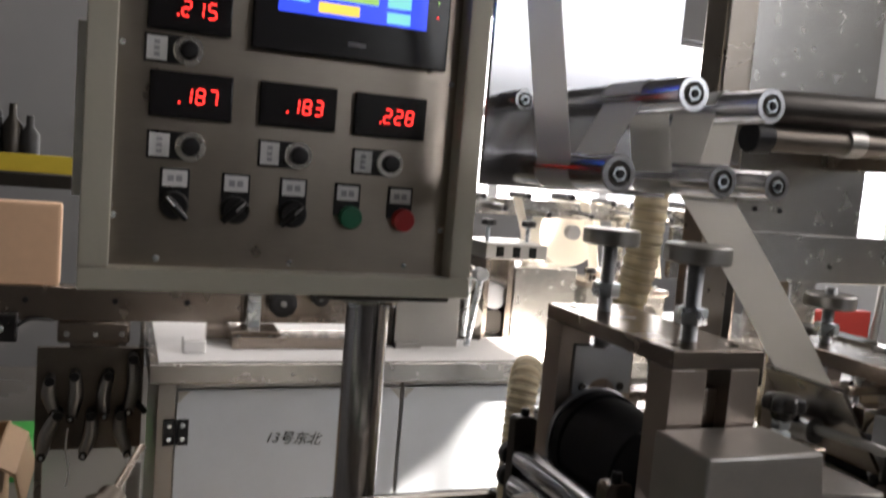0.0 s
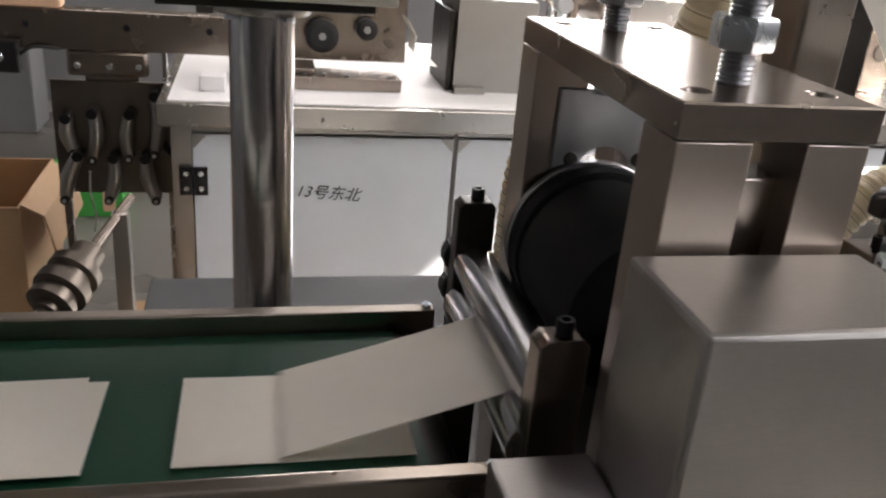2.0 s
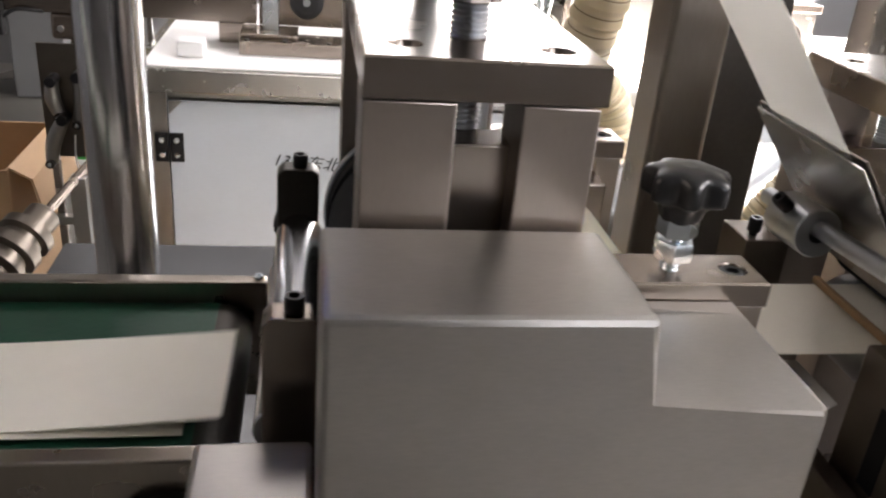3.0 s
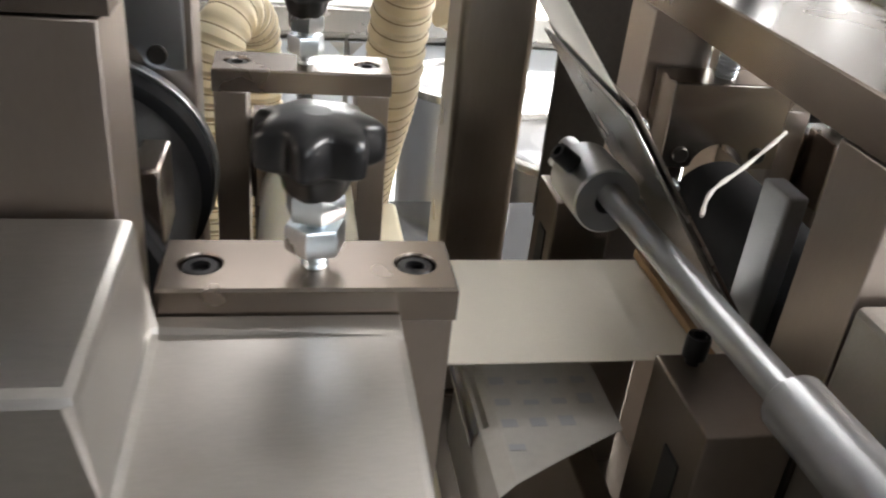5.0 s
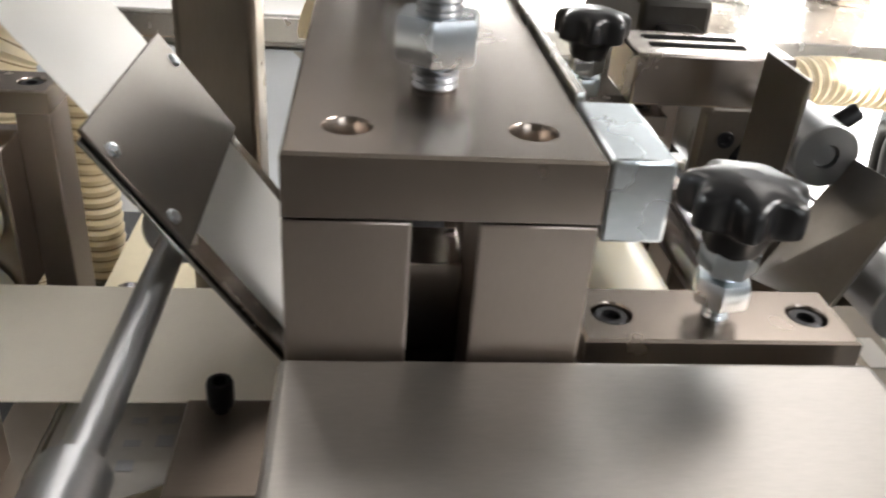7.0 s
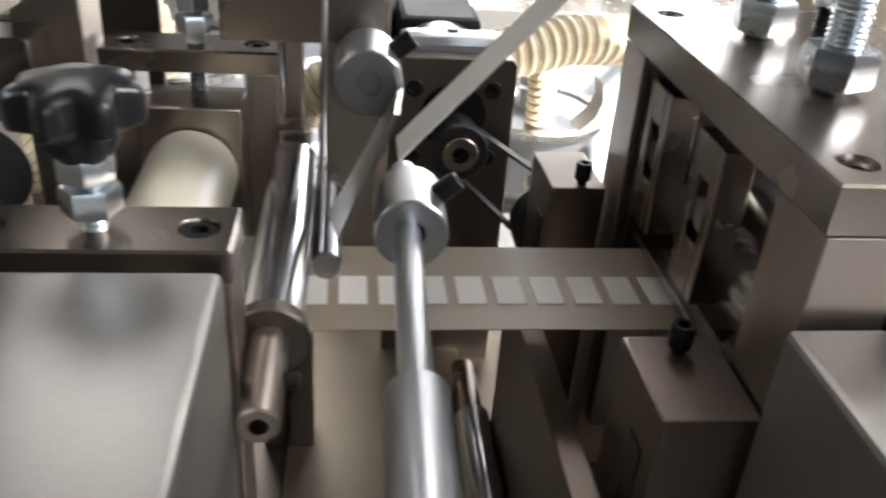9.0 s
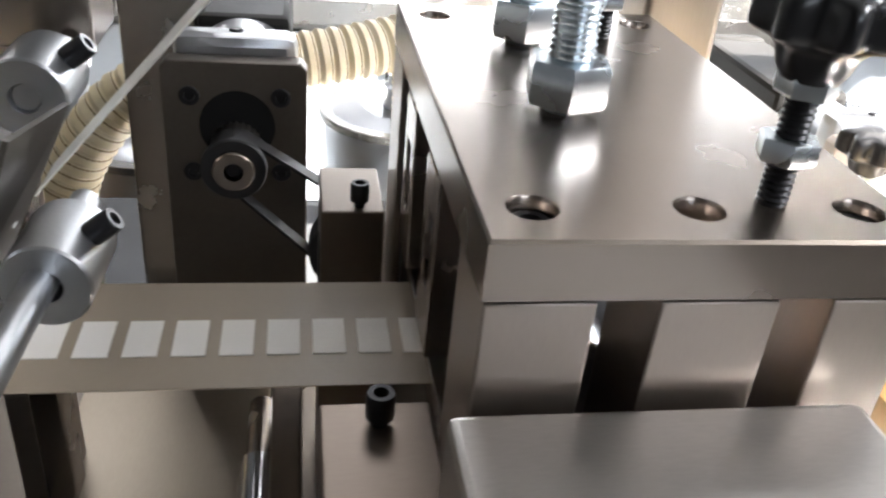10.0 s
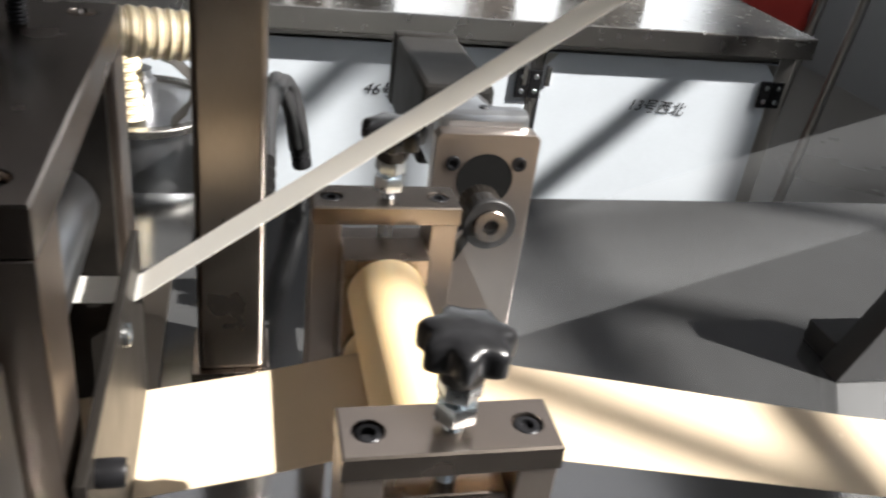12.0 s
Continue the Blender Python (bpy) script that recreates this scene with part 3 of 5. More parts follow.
def station_print():
    s = station("printing_station", "steel press station with two clamp bolts and hand wheels", 0.1092, 0.1752, -0.015, 0.165, 1.032, 1.0462,
                [(0.1092, 0.1358), (0.1497, 0.175)], [(0.122, 0.0003, 0), (0.162, 0.0003, 0), (0.122, 0.145, 0), (0.162, 0.145, 0)])
    clamp_bolt(s, 0.1423, 0.0284, 1.0462, 0.0056, 0.0185, (0.0225, 1.1085), 0.075, 0.007)
    clamp_bolt(s, 0.1423, 0.132, 1.0462, 0.0056, 0.0185, (0.0225, 1.0785), 0.05, 0.007)
    part("black_roller", rod((0.1385, 0.022, 0.961), (0.1385, 0.115, 0.961), 0.0188, 48, 0.001), DRUM, s)
    part("steel_roller", rod((0.1385, 0.02, 0.918), (0.1385, 0.118, 0.918), 0.0225, 48, 0.001), ALU, s)
    pts = [(0.1135, 0.975), (0.1255, 0.975)] + arc(0.138, 0.974, 0.0125, 170, 10, 8) + [(0.1505, 0.975), (0.163, 0.975), (0.163, 1.01), (0.1135, 1.01)]
    cap = part("bearing_cap", profile_y(pts, 0.117, 0.1375, 0.0008), STEEL, s)
    for x in (0.1215, 0.1545):
        part("cap_screw", rod((x, 0.1155, 0.981), (x, 0.119, 0.981), 0.0033, 16), DARK, cap)
    part("press_stud", thread((0.138, 0.127, 1.0095), 0.0046, 0.022), ZINC, s)
    part("side_block", box(0.1115, 0.1185, 0.027, 0.042, 0.955, 1.006, 0.001), ALU, s)
    part("bearing_block", box(0.136, 0.1495, 0.002, 0.0205, 0.987, 1.012, 0.0004), STEEL, s)
    # Added black sheet that stands for the dark of the gap between posts.
    part("gap_shade_sheet", box(0.136, 0.1495, 0.003, 0.0105, 0.84, 0.9868, 0), DRUM, s)
    part("axle_end", rod((0.138, 0.0125, 0.961), (0.138, 0.024, 0.961), 0.0085), ALU, s)
    strand = smooth_path([(0.1050, 0.0600, 0.9830), (0.1150, 0.0750, 0.9850), (0.1340, 0.0900, 0.9880), (0.1530, 0.1000, 0.9980)], 6)
    part("torn_strand", sweep(strand, [0.0006 + 0.0004 * math.sin(0.9 * i) ** 2 for i in range(len(strand))], 8), LABEL, s, "torn white paper strand")
    part("edge_strip", box(0.1756, 0.178, 0.022, 0.163, 1.041, 1.0485, 0.0004), STAINLESS, s)
    part("stop_block", box(0.1756, 0.1895, -0.0145, 0.021, 1.0275, 1.0466, 0.001), ZINC, s, "pale zinc-plated stop block")


station_print()


def station_die():
    s = station("die_station", "wide steel die-cutting station with heavy clamp nuts", 0.3858, 0.4802, -0.0176, 0.152, 1.0095, 1.0228,
                [(0.3862, 0.4092), (0.4223, 0.448), (0.46, 0.48)],
                [(0.3972, -0.004, 1), (0.4326, -0.004, 0), (0.4687, -0.004, 1), (0.3972, 0.137, 1), (0.4687, 0.137, 1)])
    clamp_bolt(s, 0.4187, 0.0513, 1.0228, 0.006, 0.0195, None, 0.1, 0.0022)
    clamp_bolt(s, 0.4214, 0.11, 1.0228, 0.006, 0.0195, None, 0.1, 0.0022)
    for y in (0.0, 0.12):
        part("black_stud", thread((0.4505, y, 1.01), 0.0034, 0.05, 0.0014), BLACK, s)
        part("lock_nut", hexagon((0.4505, y, 1.0325), 0.0112, 0.005, 10), ZINC, s)
        part("lock_nut", hexagon((0.4505, y, 1.0465), 0.0108, 0.0045, 35), ZINC, s)
        star_knob(s, 0.4505, y, 1.0508, 0.0145)
    part("die_roller", rod((0.4155, 0.012, 0.958), (0.4155, 0.12, 0.958), 0.0205, 48), CHROME, s)
    part("die_roller", rod((0.4555, 0.012, 0.954), (0.4555, 0.117, 0.954), 0.0165, 48), ALU, s)
    part("anvil_roller", rod((0.4155, 0.012, 0.9125), (0.4155, 0.12, 0.9125), 0.0205, 48), CHROME, s)
    # bearing holders on the infeed side, each with a window and a small roller
    for y in (0.045, 0.094):
        bm = box(0.3872, 0.3985, y, y + 0.006, 0.948, 1.004, 0.0008)
        box(0.3872, 0.3985, y + 0.016, y + 0.022, 0.948, 1.004, 0.0008, bm)
        box(0.3872, 0.3985, y + 0.006, y + 0.016, 0.99, 1.004, 0.0005, bm)
        box(0.3872, 0.3985, y + 0.006, y + 0.016, 0.948, 0.967, 0.0005, bm)
        h = part("bearing_holder", bm, STEEL, s)
        part("axle_end", rod((0.389, y + 0.011, 0.9765), (0.4, y + 0.011, 0.9765), 0.0062, 20), ALU, h)
    part("infeed_bar", box(0.3905, 0.3965, 0.03, 0.115, 0.936, 0.9405, 0.0005), STAINLESS, s)
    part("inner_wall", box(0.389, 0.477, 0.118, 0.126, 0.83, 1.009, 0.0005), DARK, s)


station_die()


# ---- sheet metal covers ----
def covers():
    pts = [(-0.145, 0.795), (-0.0042, 0.795), (-0.0042, 0.9942), (-0.0592, 0.9942), (-0.0592, 1.0228), (-0.145, 1.0228)]
    c = thing("stepped_cover", "stepped brushed stainless cover in front of the cutter", "machine cover", (-0.076, -0.045, 0.795), "machine covers")
    part("shell", profile_y(pts, -0.0745, -0.0195, 0.0022), SHEET, c)
    part("back_lip", box(-0.0588, -0.0046, -0.0218, -0.0116, 0.795, 0.9936, 0.0004), SHEET, c)
    solo("roller_cover", box(0.1078, 0.2448, -0.092, -0.0168, 0.795, 0.9988, 0.0022), SHEET, "square brushed stainless cover in front of the press", "machine cover", "machine covers")
    solo("roller_cover", box(0.3805, 0.4716, -0.1, -0.0216, 0.795, 0.9858, 0.0022), SHEET, "brushed stainless cover in front of the die station", "machine cover", "machine covers")
    solo("ledge_cover", box(-0.1842, -0.1457, -0.082, -0.0175, 0.795, 0.9432, 0.0022), SHEET, "low stainless ledge cover beside the conveyor end", "machine cover", "machine covers")


covers()


# ---- conveyor ----
def conveyor():
    c = thing("conveyor", "stainless belt conveyor with a green belt", "conveyor", (-0.7, 0.075, 0.0))
    part("belt", box(-1.85, -0.192, 0.011, 0.146, 0.9, 0.9045, 0.001), BELT, c, "dark green smooth conveyor belt")
    part("end_roller", rod((-0.192, 0.012, 0.8885), (-0.192, 0.145, 0.8885), 0.016, 32), DARK, c)
    for y, top, n in ((0.002, 0.9195, 0.009), (0.1475, 0.9155, 0.0085)):
        part("side_rail", box(-1.85, -0.169, y, y + n, 0.845, top, 0.0012), COLUMN, c)
        socket_screw(c, -0.1735, y + n / 2, top, 0.0026, 0.0022, "rail_screw", mat=ZINC)
    part("bed", box(-1.85, -0.21, 0.012, 0.1465, 0.87, 0.8985, 0.001), SHEET, c)
    part("pulley_cap", lathe([(0.02, 0), (0.0205, 0.001), (0.0205, 0.004), (0.018, 0.0055), (0.006, 0.006)], axis((-0.197, 0.0015, 0.886), (0, -1, 0)), 40), DARK, c)
    for x in (-1.75, -0.45):
        for y in (0.006, 0.151):
            part("leg", box(x - 0.015, x + 0.015, y - 0.004, y + 0.004, 0, 0.846, 0.001), CABINET, c)


conveyor()


# ---- control panel on its post ----
SEGMENTS = {"0": "abcdef", "1": "bc", "2": "abged", "3": "abgcd", "5": "afgcd", "7": "abc", "8": "abcdefg"}


def seven_segments(text, cx, cz, y, h, parent):
    """Red digits with a leading point."""
    w, gap, t = h * 0.52, h * 0.86, h * 0.12
    bm = bmesh.new()
    x = cx - gap * (len(text) - 1) / 2
    for ch in text:
        bars = {"a": (0, h / 2, 1), "g": (0, 0, 1), "d": (0, -h / 2, 1), "f": (-w / 2, h / 4, 0), "b": (w / 2, h / 4, 0), "e": (-w / 2, -h / 4, 0), "c": (w / 2, -h / 4, 0)}
        for k in SEGMENTS[ch]:
            dx, dz, flat = bars[k]
            a, b = (w * 0.4, t / 2) if flat else (t / 2, h * 0.2)
            sl = dz * 0.08
            box(x + dx - a + sl, x + dx + a + sl, y - 0.0004, y, cz + dz - b, cz + dz + b, 0, bm)
        x += gap
    x0 = cx - gap * (len(text) - 1) / 2 - gap * 0.62
    box(x0 - t * 0.6, x0 + t * 0.6, y - 0.0004, y, cz - h / 2 - t * 0.5, cz - h / 2 + t * 0.7, 0, bm)
    return part("digits", bm, RED_LED, parent, "glowing red digits")


def control_panel():
    p = thing("control_panel", "beige control cabinet with red meters, knobs and a touch screen", "control panel", (-0.2606, 0.2538, 0.795))
    # tray frame round the steel plate
    x0, x1, z0, z1, yf, yp = -0.4958, -0.1915, 1.0685, 1.43, 0.1925, 0.2124
    part("frame_bar", box(x0, x1, yf, yp + 0.004, z0, z0 + 0.0165, 0.0012), BEIGE, p)
    part("frame_bar", box(x0, x1, yf, yp + 0.004, z1 - 0.0165, z1, 0.0012), BEIGE, p)
    part("frame_bar", box(x0, x0 + 0.0205, yf, yp + 0.004, z0 + 0.017, z1 - 0.017, 0.0012), BEIGE, p)
    part("frame_bar", box(x1 - 0.0185, x1, yf, yp + 0.004, z0 + 0.017, z1 - 0.017, 0.0012), BEIGE, p)
    part("housing", box(x0 + 0.003, x1 - 0.003, yp + 0.006, 0.30, z0 + 0.002, z1 - 0.002, 0.002), BEIGE, p)
    part("side_flange", box(x0 - 0.0095, x0 + 0.002, 0.272, 0.29, 1.131, 1.268, 0.0008), WHITE, p, "white side flange")
    part("gasket", box(x1 - 0.004, x1 + 0.001, yp + 0.0045, yp + 0.0075, z0 + 0.004, z1 - 0.004, 0), RUBBER, p)
    part("face_plate", box(x0 + 0.0195, x1 - 0.0175, yp, yp + 0.003, z0 + 0.0155, z1 - 0.0155, 0), PANEL, p, "brushed steel face plate")
    for x, z in ((-0.4418, 1.0908), (-0.3405, 1.0912), (-0.2443, 1.0919), (-0.4735, 1.1221), (-0.4723, 1.2485), (-0.214, 1.1236), (-0.2142, 1.2462)):
        part("screw", lathe([(0.0026, 0), (0.0024, 0.001), (0.001, 0.0018)], axis((x, yp, z), (0, -1, 0)), 14), ZINC, p)
    for text, x, z in (("215", -0.4262, 1.2775), ("187", -0.4225, 1.2142), ("183", -0.342, 1.2146), ("228", -0.2668, 1.2141)):
        m = part("meter", box(x - 0.0302, x + 0.0302, yp - 0.006, yp, z - 0.0172, z + 0.0172, 0.0012), METER, p, "black panel meter")
        part("bezel", box(x - 0.0265, x + 0.0265, yp - 0.0066, yp - 0.0058, z - 0.0138, z + 0.0138, 0), METER, m)
        seven_segments(text, x + 0.0062, z, yp - 0.0068, 0.0108, m)
    for x, z in ((-0.426, 1.2473), (-0.4212, 1.1766), (-0.3392, 1.1766), (-0.2638, 1.1762)):
        k = part("dial", box(x - 0.0315, x + 0.004, yp - 0.0016, yp, z - 0.0105, z + 0.0105, 0.0006), PLASTIC, p, "black dial plate")
        part("ring", tube((x, yp - 0.0012, z), (x, yp - 0.005, z), 0.0112, 0.0072, 40), RING, k, "silver ring")
        part("knob", lathe([(0.0068, 0), (0.0068, 0.009), (0.0058, 0.0102), (0.002, 0.0104)], axis((x, yp - 0.001, z), (0, -1, 0)), 28, None, 14, 0.04), PLASTIC, k)
        part("card", box(x - 0.0297, x - 0.0152, yp - 0.0021, yp - 0.0014, z - 0.0088, z + 0.0088, 0), WHITE, k)
        for i in range(3):
            part("print_bar", box(x - 0.0245, x - 0.0205, yp - 0.0025, yp - 0.002, z - 0.006 + i * 0.0044, z - 0.0032 + i * 0.0044, 0), GREY_INK, k)
    for i, (x, z) in enumerate(((-0.4311, 1.1405), (-0.3858, 1.1395), (-0.3412, 1.139))):
        s = part("selector_switch", box(x - 0.0108, x + 0.0108, yp - 0.0016, yp, z - 0.008, z + 0.0195, 0.0006), PLASTIC, p, "black selector switch")
        part("body", lathe([(0.0108, 0), (0.0108, 0.006), (0.009, 0.0085)], axis((x, yp - 0.001, z - 0.0085), (0, -1, 0)), 32), PLASTIC, s)
        turn = radians(-42 if i == 0 else 46)
        d = Vector((math.sin(turn), 0, math.cos(turn)))
        c = Vector((x, yp - 0.0098, z - 0.0085))
        part("lever", sweep([c - d * 0.0135, c - d * 0.004, c + d * 0.009], [0.0022, 0.0034, 0.0028], 12), PLASTIC, s)
        part("pointer", sweep([c + d * 0.0 + Vector((0, -0.0036, 0)), c + d * 0.0085 + Vector((0, -0.0036, 0))], 0.0006, 8), WHITE, s)
        part("card", box(x - 0.009, x + 0.009, yp - 0.0021, yp - 0.0014, z + 0.0055, z + 0.018, 0), WHITE, s)
        for j in range(2):
            part("print_bar", box(x - 0.0055 + j * 0.0062, x - 0.001 + j * 0.0062, yp - 0.0025, yp - 0.002, z + 0.0095, z + 0.014, 0), GREY_INK, s)
    for x, z, mat, word in ((-0.2971, 1.1392, GREEN_BTN, "green"), (-0.2522, 1.1394, RED_BTN, "red")):
        b = part("push_button", box(x - 0.0108, x + 0.0108, yp - 0.0016, yp, z - 0.008, z + 0.0185, 0.0006), PLASTIC, p, "round " + word + " push button")
        part("cap", lathe([(0.0094, 0), (0.0094, 0.006), (0.0085, 0.0075), (0.003, 0.0078)], axis((x + 0.003, yp - 0.001, z - 0.0088), (0, -1, 0)), 32), mat, b)
        part("card", box(x - 0.0088, x + 0.0088, yp - 0.0021, yp - 0.0014, z + 0.0045, z + 0.0165, 0), WHITE, b)
        for j in range(2):
            part("print_bar", box(x - 0.0055 + j * 0.0062, x - 0.001 + j * 0.0062, yp - 0.0025, yp - 0.002, z + 0.008, z + 0.0125, 0), GREY_INK, b)
    # touch screen
    h = part("touch_screen", box(-0.3815, -0.2232, yp - 0.009, yp, 1.2545, 1.373, 0.002), METER, p, "black touch screen with a blue picture")
    part("display", box(-0.3632, -0.2438, yp - 0.0096, yp - 0.0088, 1.2852, 1.355, 0), BLUE_LCD, h)
    for a, b, c, d, m in ((-0.3325, -0.3, 1.288, 1.296, YELLOW_LCD), (-0.2775, -0.258, 1.287, 1.2955, CYAN_LCD), (-0.2775, -0.258, 1.299, 1.309, CYAN_LCD),
                          (-0.333, -0.285, 1.299, 1.33, GREEN_LCD), (-0.357, -0.34, 1.2945, 1.2965, CYAN_LCD)):
        part("screen_field", box(a, b, yp - 0.01, yp - 0.0094, c, d, 0), m, h)
    part("maker_mark", box(-0.307, -0.293, yp - 0.0094, yp - 0.0088, 1.2655, 1.2685, 0), GREY_INK, h)
    for z, m in ((1.3085, GREEN_LCD), (1.297, RED_LED)):
        part("status_light", rod((-0.2345, yp - 0.009, z), (-0.2345, yp - 0.0096, z), 0.0009, 10), m, h)
    # post with flange and carrier plate
    part("post", rod((-0.2606, 0.2538, 0.795), (-0.2606, 0.2538, 1.0545), 0.0188, 48), CHROME, p, "polished steel post")
    part("flange", lathe([(0.0275, 0), (0.028, 0.0008), (0.028, 0.005), (0.0275, 0.006)], axis((-0.2606, 0.2538, 1.0548)), 40), STAINLESS, p)
    part("carrier_plate", box(-0.315, -0.2, 0.215, 0.292, 1.061, 1.0695, 0.001), DARK, p)
    for a in (40, 130, 220, 310):
        part("bolt", hexagon((-0.2606 + 0.0233 * math.cos(radians(a)), 0.2538 + 0.0233 * math.sin(radians(a)), 1.0518), 0.006, 0.003), ZINC, p)
    part("base_flange", lathe([(0.032, 0), (0.032, 0.007), (0.03, 0.008)], axis((-0.2606, 0.2538, 0.795)), 40), STAINLESS, p)


control_panel()


# ---- webs, tapes and guides ----
def webs():
    solo("white_web", ribbon([(-0.062, 0.941), (0.0, 0.941), (0.06, 0.9408), (0.118, 0.9412), (0.139, 0.9415), (0.2, 0.9412), (0.245, 0.941)], 0.0375, 0.1022, 0.0005), PAPER,
         "broad white paper web running between the rollers", "paper web")
    d = [(0.435, 0.868), (0.487, 0.874), (0.53, 0.881), (0.575, 0.8905), (0.589, 0.8918), (0.603, 0.8905), (0.65, 0.88), (0.72, 0.865), (0.845, 0.838), (0.93, 0.823), (0.99, 0.809)]
    solo("cream_web", ribbon(d, 0.0405, 0.1015, 0.0005), FILM, "glossy cream coated web passing the amber rollers", "paper web")


def label_liner():
    """The liner with its white pads; it moves as one."""
    at = (0.39, 0.08, 0.9336)
    t = thing("label_liner", "tan liner strip carrying a row of white pads", "label strip", at)
    part("liner", ribbon([(0.235, 0.9336), (0.55, 0.9336)], 0.0515, 0.1085, 0.0004), LINER, t, "thin tan liner")
    bm = box(-0.0051, 0.0051, -0.0093, 0.0093, 0, 0.0004, 0)
    me = finish("pad", bm, LABEL)
    for i in range(21):
        ob = new("pad", me)
        ob.parent = t
        ob.location = (0.2485 + 0.0143 * i - at[0], 0.0762 - at[1], 0.00022)
    return t


webs()
LINER_THING = label_liner()


def grip_rod(x, y_collar, z, y_tip, label, tip_x=0.0, tip_z=0.0, r=0.0042, grip=True, screw=1):
    """A guide rod along y with its clamping collar, set screw and end grip."""
    g = thing("guide_rod", label, "guide rod", (x, y_collar, z), "guide rods")
    a, b = Vector((x, y_collar + 0.045, z)), Vector((x + tip_x, y_tip, z + tip_z))
    part("rod", rod(a, b, r, 28), ALU, g)
    w = (a - b).normalized()
    c0 = Vector((x, y_collar, z))
    part("collar", tube(c0 - w * 0.001, c0 + w * 0.026, 0.0112, 0.0043, 40), ALU, g, "turned aluminium clamping collar")
    socket_screw(g, x + screw * 0.0085, y_collar + 0.013, z + 0.0068, 0.0034, 0.008, way=(screw * 0.8, 0, 0.62))
    if grip:
        part("grip", rod(b + w * 0.002, b + w * 0.042, 0.0072, 32, 0.0012), ALU, g, "turned end grip")
    return g


grip_rod(0.0715, 0.062, 0.9872, -0.09, "chrome guide rod with an aluminium collar over the web", 0.003, 0.0105, screw=-1)
grip_rod(0.2915, 0.036, 0.9795, -0.082, "chrome guide rod with an aluminium collar by the folding plate", -0.005, 0.003)
grip_rod(0.2793, 0.083, 1.0095, 0.0835, "short rod end in an aluminium clamping collar", grip=False)


def tilted(name, a, b, y0, y1, thick, mat, parent, label="", holes=()):
    """A flat plate between the (x, z) places a and b."""
    bm = ribbon([a, b], y0, y1, thick)
    bmesh.ops.bevel(bm, geom=bm.edges[:], offset=thick * 0.2, segments=1, affect="EDGES")
    return part(name, bm, mat, parent, label)


def guides():
    g = thing("folding_guide", "slanting folded steel guide plate for the white tape", "guide plate", (0.085, 0.07, 0.9425))
    tilted("lower_plate", (0.0575, 1.0295), (0.1075, 0.961), 0.0262, 0.1115, 0.0012, STAINLESS, g)
    tilted("upper_plate", (0.0582, 1.0325), (0.0815, 1.0005), 0.0262, 0.1115, 0.0012, DULL, g)
    tilted("front_lip", (0.0815, 1.0005), (0.1085, 0.9635), 0.0262, 0.0355, 0.0012, STEEL, g)
    for x, y, z in ((0.0638, 0.031, 1.0252), (0.0768, 0.031, 1.0075), (0.0638, 0.106, 1.0252)):
        part("rivet", lathe([(0.0024, 0), (0.002, 0.0013), (0.0006, 0.0018)], axis((x, y, z), (0.8, 0, 0.6)), 14), ZINC, g)
    part("wood_strip", box(0.1055, 0.1085, 0.032, 0.104, 0.9418, 0.9455, 0.0006), CARTON, g)
    solo("white_tape", ribbon([(-0.058, 1.172), (-0.03, 1.14), (0.02, 1.081), (0.058, 1.0315), (0.083, 0.9975), (0.1085, 0.962)], 0.037, 0.101, 0.0004), TAPE,
         "white tape running down into the slanting guide", "tape")
    f = thing("folding_guide", "pair of slotted steel folding plates beside the collar", "guide plate", (0.28, 0.07, 0.9425))
    corners = [Vector(c) for c in ((0.2705, 0.042, 0.974), (0.2862, 0.042, 1.0145), (0.29, 0.084, 1.0085), (0.2668, 0.084, 0.9605))]
    nrm = (corners[1] - corners[0]).cross(corners[3] - corners[0]).normalized() * 0.0007
    bm = bmesh.new()
    lo, hi = [bm.verts.new(c - nrm) for c in corners], [bm.verts.new(c + nrm) for c in corners]
    bm.faces.new(lo), bm.faces.new(hi[::-1])
    for i in range(4):
        bm.faces.new((lo[i], hi[i], hi[(i + 1) % 4], lo[(i + 1) % 4]))
    part("slotted_plate", bm, GUIDE, f)
    tilted("upright_plate", (0.2635, 0.972), (0.265, 1.036), 0.079, 0.112, 0.0014, GUIDE, f)
    for u, v in ((0.32, 0.3), (0.32, 0.72)):
        c = corners[0].lerp(corners[1], u).lerp(corners[3].lerp(corners[2], u), v)
        part("slot", lathe([(0.0032, -0.0009), (0.0032, 0.0009)], axis(c, nrm), 16), WHITE, f)
    solo("narrow_tape", ribbon([(0.288, 0.0, 0.9965), (0.291, 0.0, 1.0), (0.3275, -0.003, 1.042), (0.41, -0.01, 1.135), (0.5, -0.016, 1.235)], 0.05, 0.069, 0.0004), TAPE, "narrow white tape rising from the folding plate", "tape")
    # outfeed bar of the die station with its own tape
    o = thing("outfeed_guide", "dark slanting guide bar with black socket screws", "guide bar", (0.486, 0.05, 0.795))
    part("bar", box(0.4835, 0.4868, -0.026, 0.109, 0.865, 0.9475, 0.0006), DARK, o)
    for y, z in ((-0.0128, 0.939), (0.0519, 0.9385)):
        socket_screw(o, 0.4868, y, z, 0.0042, 0.008 if y < 0 else 0.0025, way=(1, 0, 0), mat=BLACK if y < 0 else ZINC)
    part("turn_pin", rod((0.487, 0.105, 0.9275), (0.495, 0.105, 0.9275), 0.004), CHROME, o)
